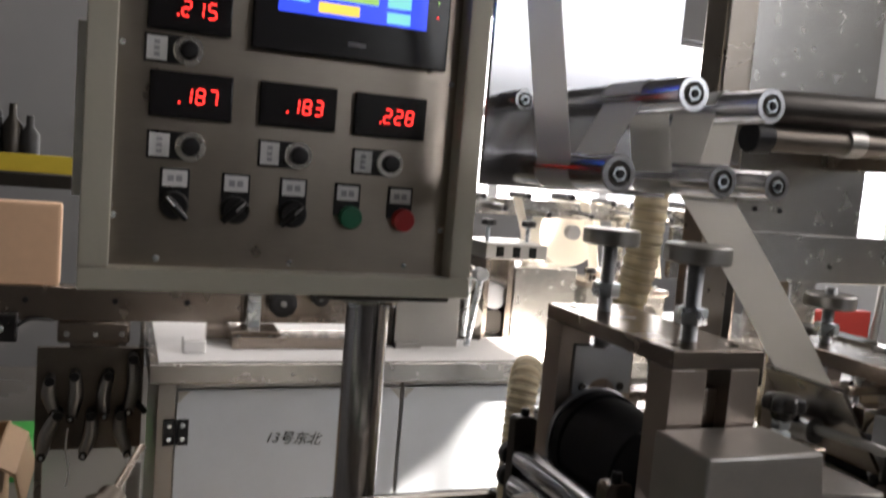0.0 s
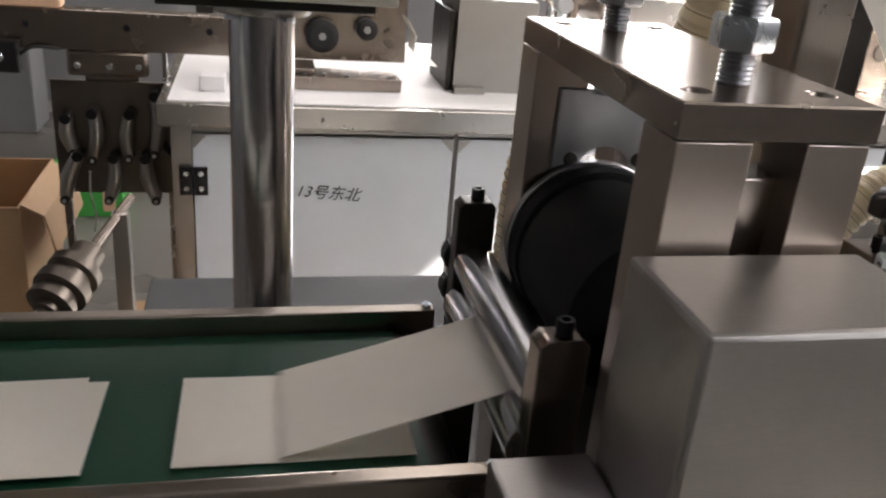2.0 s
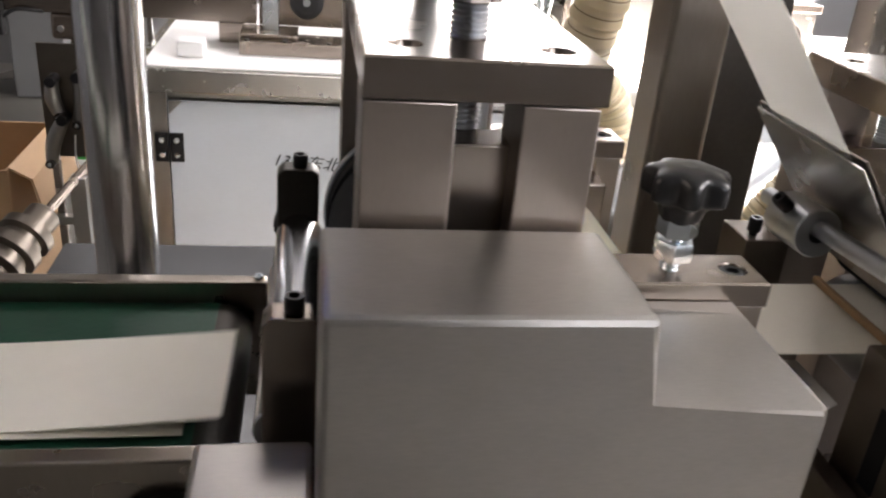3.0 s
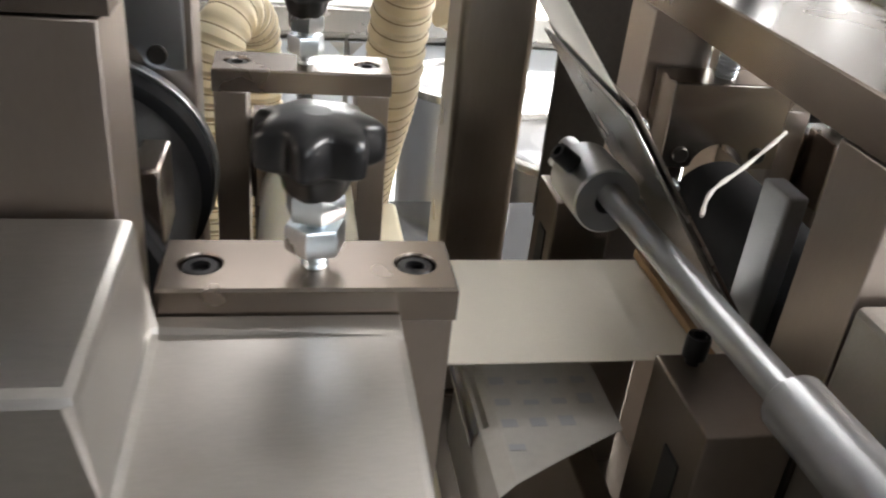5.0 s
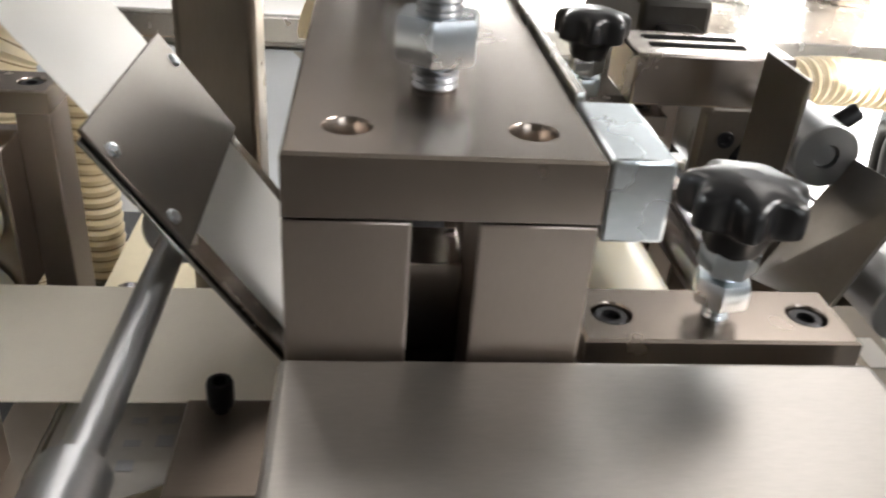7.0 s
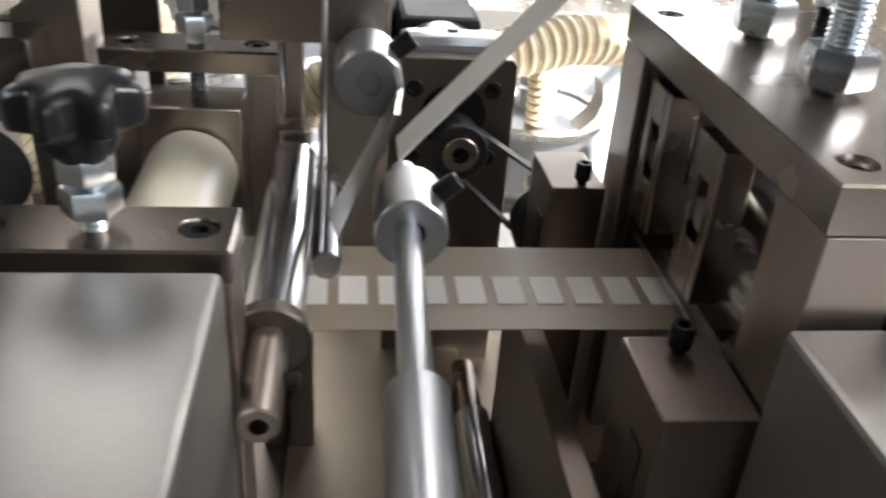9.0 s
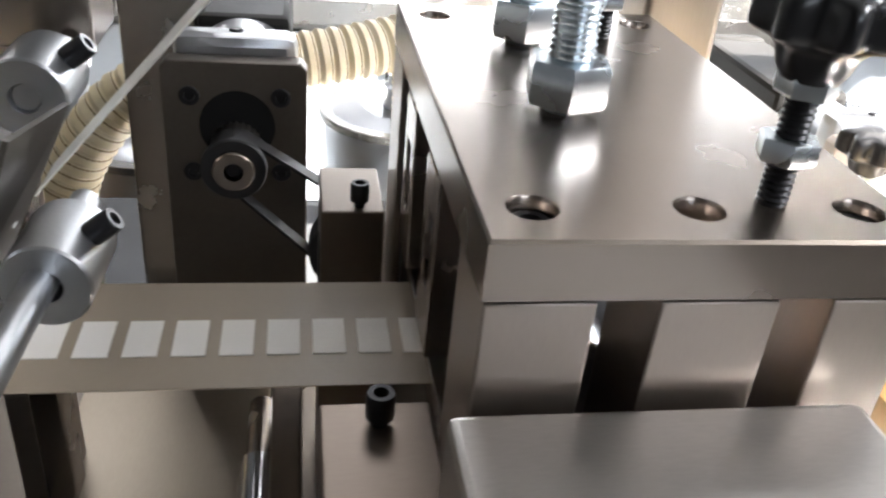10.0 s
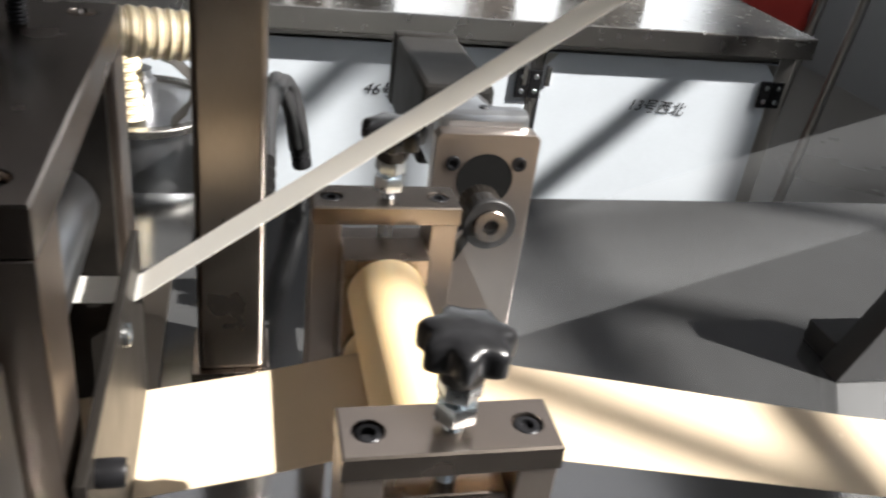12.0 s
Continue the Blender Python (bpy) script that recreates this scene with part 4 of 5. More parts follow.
    solo("narrow_tape", ribbon([(0.455, 0.0, 0.932), (0.486, 0.0, 0.9315), (0.4905, 0.0, 0.9345), (0.6, 0.0, 1.0131), (0.652, 0.0, 1.0515), (0.9, 0.0, 1.235)], 0.082, 0.1, 0.0004), TAPE, "narrow white tape drawn up from the die station", "tape")


guides()
solo("clear_film", ribbon([(0.612, 0.948), (0.72, 0.985), (0.85, 1.03), (1.2, 1.15)], 0.03, 0.1, 0.0003), CLEAR, "clear plastic film drawn upward over the table", "film")


def foot_blocks():
    """Slotted blocks that carry the web rollers, each with a cap screw on top."""
    for x0, x1, y0, y1, top, sx, sy in ((0.0789, 0.106, -0.0172, 0.0198, 0.9568, 0.0888, 0.0172), (0.0789, 0.104, 0.128, 0.156, 0.9535, 0.0862, 0.1376),
                                        (0.3568, 0.3855, -0.0178, 0.0212, 0.9525, 0.3717, 0.0152), (0.3602, 0.3845, 0.139, 0.1795, 0.946, 0.375, 0.1464)):
        b = thing("slotted_block", "brown steel slotted block with a black cap screw", "bearing block", ((x0 + x1) / 2, (y0 + y1) / 2, 0.795), "slotted blocks")
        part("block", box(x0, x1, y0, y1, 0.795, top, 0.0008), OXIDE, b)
        socket_screw(b, sx, sy - 0.002, top + 0.0025, 0.0037, 0.0075)
        part("spring", rod((sx, sy - 0.002, top - 0.002), (sx, sy - 0.002, top + 0.003), 0.0022, 14), BLACK, b)
        part("side_slot", box(x0 - 0.0006, x0 + 0.001, y0 + 0.008, y0 + 0.018, top - 0.055, top - 0.018, 0.0004), BLACK, b)
    r = thing("idle_shaft", "chrome idle shaft with a bearing ring", "shaft", (0.252, 0.05, 0.795))
    part("shaft", tube((0.2515, -0.0255, 0.9596), (0.2515, 0.02, 0.9596), 0.0055, 0.0025), STEEL_V, r)
    part("ring", tube((0.2515, 0.009, 0.9596), (0.2515, 0.0145, 0.9596), 0.0112, 0.0056, 36), DULL, r)
    part("sleeve", rod((0.2515, 0.015, 0.9596), (0.2515, 0.132, 0.9596), 0.0092, 40), CHROME, r)
    socket_screw(r, 0.2565, -0.008, 0.9596, 0.0024, 0.004, way=(1, 0, 0))
    part("bracket", box(0.2455, 0.2575, 0.134, 0.15, 0.795, 0.972, 0.001), STEEL, r)
    part("second_sleeve", rod((0.2655, 0.07, 0.9475), (0.2655, 0.128, 0.9475), 0.0055, 32), CHROME, r)
    for x0, x1, z1, y0, y1 in ((0.343, 0.353, 0.904, -0.02, 0.128), (0.066, 0.076, 0.9, -0.01, 0.12)):
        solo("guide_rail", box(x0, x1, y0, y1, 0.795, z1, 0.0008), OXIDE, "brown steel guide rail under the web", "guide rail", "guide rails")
    for x, y in ((0.335, 0.115), (0.058, 0.06)):
        s = thing("stub_shaft", "short chrome stub shaft under the web", "shaft", (x, y, 0.795), "stub shafts")
        part("stub", rod((x, y - 0.045, 0.822), (x, y + 0.02, 0.822), 0.0085, 32), CHROME, s)
        part("neck", rod((x, y + 0.02, 0.822), (x, y + 0.06, 0.822), 0.006, 24), STEEL, s)
        part("support", box(x - 0.006, x + 0.006, y + 0.03, y + 0.05, 0.795, 0.8215, 0.0008), DARK, s)
    solo("base_plate", box(0.2445, 0.3375, -0.06, 0.29, 0.795, 0.8055, 0.0008), TAN, "tan ground steel base plate under the label strip", "base plate")
    # Dark sheets laid on the table for the shade beneath the machine.
    for x0, x1 in ((-0.06, 0.2435), (0.3385, 0.481)):
        solo("bed_shade_sheet", box(x0, x1, -0.1, 0.31, 0.795, 0.7985, 0.0006), DULL, "dark sheet added for the shade under the machine", "base plate", "bed plates")
    # a printed strip that hangs down under the web
    bm = ribbon([(0.0265, 0.895), (0.0272, 0.918), (0.0295, 0.9245), (0.035, 0.927), (0.05, 0.9272), (0.0752, 0.926)], -0.004, 0.055, 0.0004)
    for v in bm.verts:
        if v.co.y < 0.02:
            v.co.y += 0.025 * max(0.0, v.co.x - 0.03) / 0.045
    s = thing("printed_strip", "loose printed paper strip under the white web", "paper strip", (0.05, 0.03, 0.9))
    part("strip", bm, DUSTY, s)
    rnd = random.Random(3)
    for i in range(4):
        for j in range(4):
            x, y = 0.036 + i * 0.0095, 0.012 + j * 0.0105
            if y > 0.004 + 0.025 * (x - 0.03) / 0.045:
                part("print_bar", box(x, x + 0.005, y, y + rnd.uniform(0.002, 0.005), 0.92735, 0.9275, 0), GREY_INK, s)
    part("strip_roller", rod((0.0345, 0.024, 0.9185), (0.0345, 0.13, 0.9185), 0.0078, 32), CHROME, s)
    solo("base_rail", box(0.0045, 0.033, -0.01, 0.212, 0.795, 0.845, 0.005, seg=4), FOAMY, "cream plastic base rail under the web", "guide rail", "guide rails")


foot_blocks()


def loose_behind():
    """Small things between the press frames and the table's back edge."""
    b = thing("cream_box", "cream plastic junction box behind the web", "box", (0.012, 0.28, 0.7985))
    part("body", box(-0.018, 0.0425, 0.216, 0.35, 0.7985, 0.842, 0.003), FOAMY, b)
    part("lid", box(-0.0185, 0.014, 0.2155, 0.3505, 0.8422, 0.847, 0.0015), FOAMY, b)
    # Curved leaf added in place of the round blower's rim.
    k = thing("rim_leaf", "curved thin steel leaf standing for the blower's rim", "offcut", (0.476, 0.5, 0.835))
    part("leaf", ribbon([(0.461, 0.894), (0.474, 0.889), (0.486, 0.877), (0.489, 0.862), (0.484, 0.848), (0.47, 0.8335)], 0.485, 0.512, 0.0008), DULL, k)
    c = thing("cable_bundle", "bundle of black cables hanging from the upright", "cable", (0.5392, 0.243, 0.9))
    for i in range(4):
        x, y = 0.552 + 0.006 * (i % 2), 0.43 + 0.007 * i
        part("cable", sweep(smooth_path([(0.5392, 0.243, 0.895 + i * 0.007), (0.543, 0.33, 0.9 + i * 0.006), (x, y, 0.9 - i * 0.004), (x + 0.012, y + 0.03, 0.868), (x + 0.02, y + 0.035, 0.83 - 0.004 * i)], 8), 0.0058, 12), RUBBER, c)
    part("connector", rod((0.574, 0.478, 0.832), (0.578, 0.48, 0.806), 0.0085, 18), PLASTIC, c)



loose_behind()


# ---- uprights ----
def uprights():
    for x0, x1, y0, y1, z1 in ((0.0445, 0.0792, 0.196, 0.231, 1.75), (0.5022, 0.5385, 0.2085, 0.2445, 1.75)):
        u = thing("upright", "square stainless steel upright on the table", "post", ((x0 + x1) / 2, (y0 + y1) / 2, 0.795), "uprights")
        part("column", box(x0, x1, y0, y1, 0.8, z1, 0.0035, seg=3), COLUMN, u)
        part("foot_plate", box(x0 - 0.004, x1 + 0.004, y0 - 0.003, y1 + 0.006, 0.795, 0.8, 0.0008), STEEL, u)


uprights()


# ---- upper roller rack ----
def roller_rack():
    r = thing("roller_rack", "polished steel rack with chrome tension rollers", "roller rack", (-0.12, 0.16, 1.16))
    part("back_plate", box(-0.204, -0.03, 0.158, 0.163, 1.166, 1.62, 0.001), CHROME, r, "polished steel back plate")
    part("stay", box(-0.03, 0.0445, 0.1585, 0.1625, 1.2, 1.26, 0.001), STAINLESS, r)
    for x, z, rad in ((-0.1742, 1.1822, 0.0125), (-0.1243, 1.238, 0.012), (-0.0605, 1.2365, 0.012), (-0.0936, 1.183, 0.0115), (-0.0478, 1.1828, 0.0108), (-0.186, 1.233, 0.0085)):
        y0 = 0.006 if rad > 0.009 else 0.128
        c = part("tension_roller", tube((x, y0, z), (x, 0.157, z), rad, rad * 0.66, 40), CHROME, r, "chrome tension roller")
        part("bearing", tube((x, y0 + 0.001, z), (x, y0 + 0.006, z), rad * 0.64, rad * 0.3, 28), DARK, c)
        part("hub_nut", hexagon((x, y0 + 0.003, z), rad * 0.75, 0.004, 15, way=(0, -1, 0)), ZINC, c)
        part("axle", rod((x, y0 - 0.0025, z), (x, 0.157, z), rad * 0.24, 14), BLACK, c)
    pts = [(-0.262, 1.62), (-0.1855, 1.19)] + arc(-0.1742, 1.1822, 0.0128, 190, 300, 6) + [(-0.1352, 1.232)] + arc(-0.1243, 1.238, 0.0123, 165, 40, 6)
    pts += [(-0.104, 1.19)] + arc(-0.0936, 1.183, 0.0118, 200, 320, 6) + [(-0.0715, 1.231)] + arc(-0.0605, 1.2365, 0.0123, 165, 30, 6) + [(-0.054, 1.2), (-0.0565, 1.186), (-0.058, 1.172)]
    solo("white_tape", ribbon(pts, 0.05, 0.1, 0.0004), TAPE, "white tape threaded over the tension rollers", "tape")


roller_rack()


def side_frame():
    f = thing("unwind_frame", "stainless unwind frame with a dark air shaft", "machine frame", (0.2, 0.28, 0.795))
    part("side_plate", box(0.155, 0.345, 0.3, 0.306, 1.09, 1.7, 0.001), STAINLESS, f)
    part("rail", box(0.0795, 0.9, 0.292, 0.3, 1.08, 1.135, 0.001), STAINLESS, f)
    part("leg", box(0.26, 0.3, 0.308, 0.335, 0.795, 1.09, 0.002), STAINLESS, f)
    part("guard_plate", box(0.124, 0.17, 0.294, 0.2985, 0.86, 1.0795, 0.001), DARK, f, "dark steel guard plate under the rail")
    for z in (0.9, 1.05):
        part("guard_screw", rod((0.131, 0.292, z), (0.131, 0.295, z), 0.0032, 14), ZINC, f)
    part("air_shaft", rod((0.012, 0.1, 1.247), (0.3, 0.1, 1.258), 0.0145, 36), DARK, f)
    part("air_shaft", rod((0.012, 0.1, 1.222), (0.24, 0.1, 1.229), 0.0105, 36), DULL, f)
    part("journal", rod((0.002, 0.1, 1.222), (0.02, 0.1, 1.2225), 0.013, 30), BLACK, f)
    part("journal", rod((0.1, 0.1, 1.2255), (0.118, 0.1, 1.226), 0.0125, 30), CABINET, f)
    part("cross_arm", box(0.29, 0.31, 0.09, 0.2995, 1.21, 1.27, 0.001), STEEL, f)
    for x, z in ((0.19, 1.16), (0.225, 1.16), (0.2, 1.1), (0.3, 1.1)):
        part("bolt", rod((x, 0.2905 if z < 1.12 else 0.2985, z), (x, 0.3, z), 0.003, 12), BLACK, f)


side_frame()


# ---- drive motors ----
def drive_motor(x0, x1, y, top, px, py, pz, label, length, idler=None, face=None, screws=(0.0255, -0.014), big=1.0):
    m = thing("drive_motor", label, "motor", ((x0 + x1) / 2, y, 0.795), "drive motors")
    cx = (x0 + x1) / 2
    bm = profile_y([(x0, 0.795), (x1, 0.795), (x1, top - 0.003), (x1 - 0.003, top), (x0 + 0.003, top), (x0, top - 0.003)], y, y + 0.0105, 0.0006)
    part("mount_plate", bm, face or STEEL_V, m)
    # Flat disc coloured black for the bore's inner shade; nothing is cut.
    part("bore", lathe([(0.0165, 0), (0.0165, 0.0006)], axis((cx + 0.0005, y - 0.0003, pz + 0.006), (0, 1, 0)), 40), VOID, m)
    for sx in (-0.0195, 0.0195):
        for dz in screws:
            socket_screw(m, cx + sx, y + 0.0008, pz + dz, 0.0044, 0.002, way=(0, -1, 0))
    part("pulley", lathe([(0.0095 * big, 0), (0.0095 * big, 0.0225)], axis((px, py + 0.004, pz), (0, 1, 0)), 48, None, 24, 0.05), DARK, m)
    part("pulley_flange", tube((px, py, pz), (px, py + 0.004, pz), 0.0122 * big, 0.004, 40), RUBBER, m)
    part("hub", tube((px, py - 0.0025, pz), (px, py + 0.002, pz), 0.0078 * big, 0.0036 * big, 32), STEEL, m)
    part("hub_screw", rod((px, py - 0.001, pz), (px, py + 0.01, pz), 0.0034, 6), BLACK, m)
    if idler:
        ix, iz = idler
        pts = [(px, pz + 0.011)] + arc(px, pz, 0.011, 90, 60, 2) + [(ix, iz + 0.0222), (ix + 0.0157, iz + 0.0157), (ix + 0.0222, iz), (ix + 0.0157, iz - 0.0157), (ix, iz - 0.0222), (px - 0.006, pz - 0.0095)] + arc(px, pz, 0.011, 240, 95, 8)
        part("drive_belt", ribbon(pts, py + 0.008, py + 0.017, 0.0014), RUBBER, m, "black toothed belt")
        part("idler", rod((ix, py + 0.006, iz), (ix, py + 0.019, iz), 0.0215, 40), RUBBER, m)
        part("idler_axle", rod((ix, py + 0.019, iz), (ix, y + 0.03, iz), 0.006, 20), STEEL, m)
    # gear head and square motor
    part("gear_flange", box(cx - 0.027, cx + 0.027, y + 0.011, y + 0.028, pz - 0.02, top + 0.008, 0.005), ALU, m)
    part("gear_head", rod((cx, y + 0.0283, pz + 0.008), (cx, y + 0.075, pz + 0.008), 0.026, 48), ALU, m)
    b = part("motor_body", box(cx - 0.0235, cx + 0.0235, y + 0.0753, y + 0.0753 + length, pz - 0.02, pz + 0.035, 0.004), MOTOR, m)
    part("end_cap", box(cx - 0.024, cx + 0.024, y + 0.0755 + length, y + 0.088 + length, pz - 0.0205, pz + 0.0355, 0.003), MOTOR, b)
    part("screw", rod((cx, y + 0.02, top + 0.007), (cx, y + 0.02, top + 0.009), 0.003, 14), BLACK, m)


# DULL darkens this plate for the die station's shade; the steel is the same.
drive_motor(0.2935, 0.3557, 0.214, 0.9785, 0.3253, 0.181, 0.9431, "steel motor mount, plate darkened for shade, with a belt pulley", 0.1, (0.3780, 0.8990), DULL, (0.02, -0.016), 1.12)
drive_motor(0.6305, 0.6912, 0.2285, 0.943, 0.6543, 0.1855, 0.9086, "sunlit steel motor mount with a small belt pulley", 0.11, (0.612, 0.8555), None, (0.0165, -0.022), 1.2)


def sensor_bar():
    s = thing("sensor_bracket", "brown slotted steel bracket over the folding plates", "bracket", (0.255, 0.145, 0.795))
    part("arm", box(0.2255, 0.2875, 0.132, 0.166, 1.0075, 1.0275, 0.001), STEEL, s)
    # Slots are flat strips, with their inner shade put into the colour.
    for y in (0.143, 0.154):
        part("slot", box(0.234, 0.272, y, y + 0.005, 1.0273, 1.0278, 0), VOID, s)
    part("arm_post", box(0.2465, 0.2545, 0.154, 0.166, 0.795, 1.007, 0.001), STEEL_V, s)
    part("roller_motor", box(0.243, 0.275, 0.19, 0.29, 1.0, 1.035, 0.003), DARK, s)
    part("motor_neck", box(0.25, 0.268, 0.1665, 0.19, 1.005, 1.025, 0.002), DARK, s)


sensor_bar()


# ---- hoses ----
def hose(label, points, r, pitch=0.009, wire=True, mat=None):
    h = thing("suction_hose", label, "hose", points[0], "suction hoses")
    path = resample(smooth_path(points, 40), pitch / 6)
    radii = [r * (0.95 + 0.06 * (1 - (i % 6) / 3 if i % 6 < 4 else (i % 6) / 1.5 - 3.4)) for i in range(len(path))]
    part("hose_skin", sweep(path, radii, 28), mat or HOSE, h)
    if wire:
        bm = bmesh.new()
        for i in range(3, len(path) - 1, 6):
            d = (path[i + 1] - path[i - 1]).normalized()
            m = axis(path[i], d)
            ring = [m @ Vector((r * 0.93 * math.cos(2 * math.pi * k / 28), r * 0.93 * math.sin(2 * math.pi * k / 28), 0)) for k in range(28)]
            ring.append(ring[0])
            sweep([Vector(p) for p in ring], 0.0006, 5, bm, cap=False)
        tagged(part("wire_coil", bm, WIRE, h, "brown wire coil in the hose"), kind="stuff")
    return h


hose("cream corrugated suction hose rising behind the table edge", [(0.031, 0.468, 0.74), (0.0315, 0.448, 0.8), (0.0325, 0.405, 0.86), (0.034, 0.355, 0.92), (0.035, 0.335, 0.97), (0.039, 0.31, 1.03), (0.047, 0.297, 1.1), (0.055, 0.3, 1.2), (0.07, 0.33, 1.3)], 0.0186, 0.0125)
hose("cream corrugated hose bent down behind the cutter", [(-0.075, 0.305, 0.795), (-0.0765, 0.305, 0.87), (-0.075, 0.305, 0.935), (-0.066, 0.314, 0.968), (-0.055, 0.336, 0.97), (-0.05, 0.356, 0.935), (-0.05, 0.358, 0.795)], 0.0152, 0.008)
hose("cream corrugated hose curving into the blower", [(0.085, 0.46, 0.955), (0.105, 0.465, 0.945), (0.122, 0.47, 0.92), (0.125, 0.475, 0.88)], 0.02, 0.0085)
hose("pale corrugated hose arching behind the drive motor", [(0.205, 0.36, 0.795), (0.212, 0.355, 0.85), (0.236, 0.35, 0.894), (0.268, 0.352, 0.919), (0.32, 0.358, 0.928), (0.38, 0.368, 0.936), (0.43, 0.385, 0.942), (0.48, 0.4, 0.938), (0.515, 0.405, 0.934)], 0.0175, 0.0085)
hose("amber corrugated hose end on the blower spout", [(0.439, 0.5, 0.838), (0.4385, 0.5, 0.85), (0.438, 0.5, 0.87), (0.436, 0.5, 0.892)], 0.0125, 0.007)


def blower(x, y, z, r, foot):
    b = thing("blower", "round aluminium blower with a bright rim", "blower", (x, y, foot))
    part("casing", lathe([(r * 0.98, 0), (r, 0.004), (r, z - foot - 0.006), (r * 0.92, z - foot), (r * 0.5, z - foot + 0.004)], axis((x, y, foot)), 56), ALU, b)
    part("rim", tube((x, y, z - 0.004), (x, y, z + 0.003), r * 1.08, r * 0.93, 56), STAINLESS, b)
    part("spout", lathe([(0.016, 0), (0.016, 0.02), (0.0125, 0.022), (0.0125, 0.03)], axis((x, y, z + 0.003)), 28), ALU, b)


blower(0.235, 0.56, 0.8, 0.075, 0.0)
blower(0.44, 0.545, 0.832, 0.066, 0.0)
blower(0.125, 0.56, 0.86, 0.055, 0.0)


# ---- cabinets of the machine behind ----
def written(text, x, y, z, size, parent, shear=0.3):
    cu = bpy.data.curves.new("handwriting", "FONT")
    cu.body, cu.size, cu.shear, cu.extrude = text, size, shear, 0.0002
    cu.align_x, cu.align_y = "CENTER", "CENTER"
    cu.materials.append(INK)
    ob = new("handwriting", cu)
    ob.parent = parent
    ob.matrix_local = Matrix.Translation(Vector((x, y, z)) - origin_of(parent)) @ pose(0, 0, 0, 90, 4, 0)
    return tagged(ob, "handwritten black marker note")


def cabinets():
    units = [(-0.393, 0.05, "13号东北", -0.1546, 0.66, -1), (0.0505, 0.52, "", 0, 0, 1), (0.5205, 0.981, "46号", 0.735, 0.68, 1), (0.9815, 1.437, "13号西北", 1.2009, 0.67, 1)]
    for n, (x0, x1, text, tx, tz, hinge_side) in enumerate(units):
        c = thing("cabinet", "stainless base cabinet with a pale steel door", "cabinet", ((x0 + x1) / 2, 1.25, 0), "machine cabinets")
        part("body", box(x0, x1, 1.062, 1.5, 0.06, 0.769, 0.001), CABINET, c)
        wl, wr = {0: (0.03, 0.0015), 1: (0.0015, 0.02), 2: (0.02, 0.008), 3: (0.01, 0.03)}[n]
        for a, b in ((x0, x0 + wl), (x1 - wr, x1)):
            part("stile", box(a, b, 1.044, 1.0615, 0.06, 0.769, 0.001), CABINET, c)
        part("rail", box(x0 + wl + 0.0005, x1 - wr - 0.0005, 1.046, 1.0615, 0.757, 0.769, 0.001), CABINET, c)
        part("rail", box(x0 + wl + 0.0005, x1 - wr - 0.0005, 1.046, 1.0615, 0.06, 0.09, 0.001), CABINET, c)
        part("plinth", box(x0 + 0.01, x1 - 0.01, 1.08, 1.49, 0, 0.0595, 0.001), DARK, c)
        dx0, dx1 = x0 + wl + 0.002, x1 - wr - 0.002
        k = 0.022
        pts = [(dx0, 0.095), (dx1, 0.095), (dx1, 0.754), (dx0, 0.754)]
        d = part("door", profile_y(pts, 1.041, 1.0445, 0.0006), DOOR, c, "pale blue-grey steel door")
        for sx, s in ((dx0, 1), (dx1, -1)):
            bm = bmesh.new()
            v = [bm.verts.new((sx + s * 0.001, yy, 0.7535 - a)) if b == 0 else bm.verts.new((sx + s * b, yy, 0.7535)) for yy in (1.0408, 1.0404) for a, b in ((0.001, 0), (k, 0), (0, k))]
            bm.faces.new(v[:3]), bm.faces.new(v[3:][::-1])
            for i in range(3):
                bm.faces.new((v[i], v[(i + 1) % 3], v[3 + (i + 1) % 3], v[3 + i]))
            part("corner_gusset", bm, CABINET, d)
        hx = dx0 if hinge_side < 0 else dx1
        for hz in (0.68 if x0 < 0 else 0.702, 0.2):
            for s in (-1, 1):
                leaf = part("hinge", box(min(hx, hx + s * 0.022) + 0.0008, max(hx, hx + s * 0.022) - 0.0008, 1.0355, 1.0403, hz - 0.023, hz + 0.023, 0.001), BLACK, d, "black hinge leaf")
                for dz in (-0.012, 0.012):
                    part("screw", rod((hx + s * 0.011, 1.0345, hz + dz), (hx + s * 0.011, 1.036, hz + dz), 0.0042, 14), ZINC, leaf)
        if text:
            written(text, tx, 1.0402, tz, 0.026, d)
        if x0 > 0.5:
            part("latch", box(dx1 - 0.012 if x0 < 0.9 else dx0 + 0.004, dx1 - 0.004 if x0 < 0.9 else dx0 + 0.012, 1.034, 1.0405, 0.7, 0.732, 0.001), STAINLESS, d)
    t = thing("cabinet_worktop", "long stainless worktop with dusty white liner", "worktop", (0.5, 1.3, 0.77))
    part("slab", box(-0.41, 1.45, 1.02, 1.62, 0.7705, 0.805, 0.002), STAINLESS, t)
    part("paper_liner", box(-0.395, 0.5, 1.035, 1.6, 0.8052, 0.8068, 0.0004), WHITE, t, "dusty white paper liner")


cabinets()


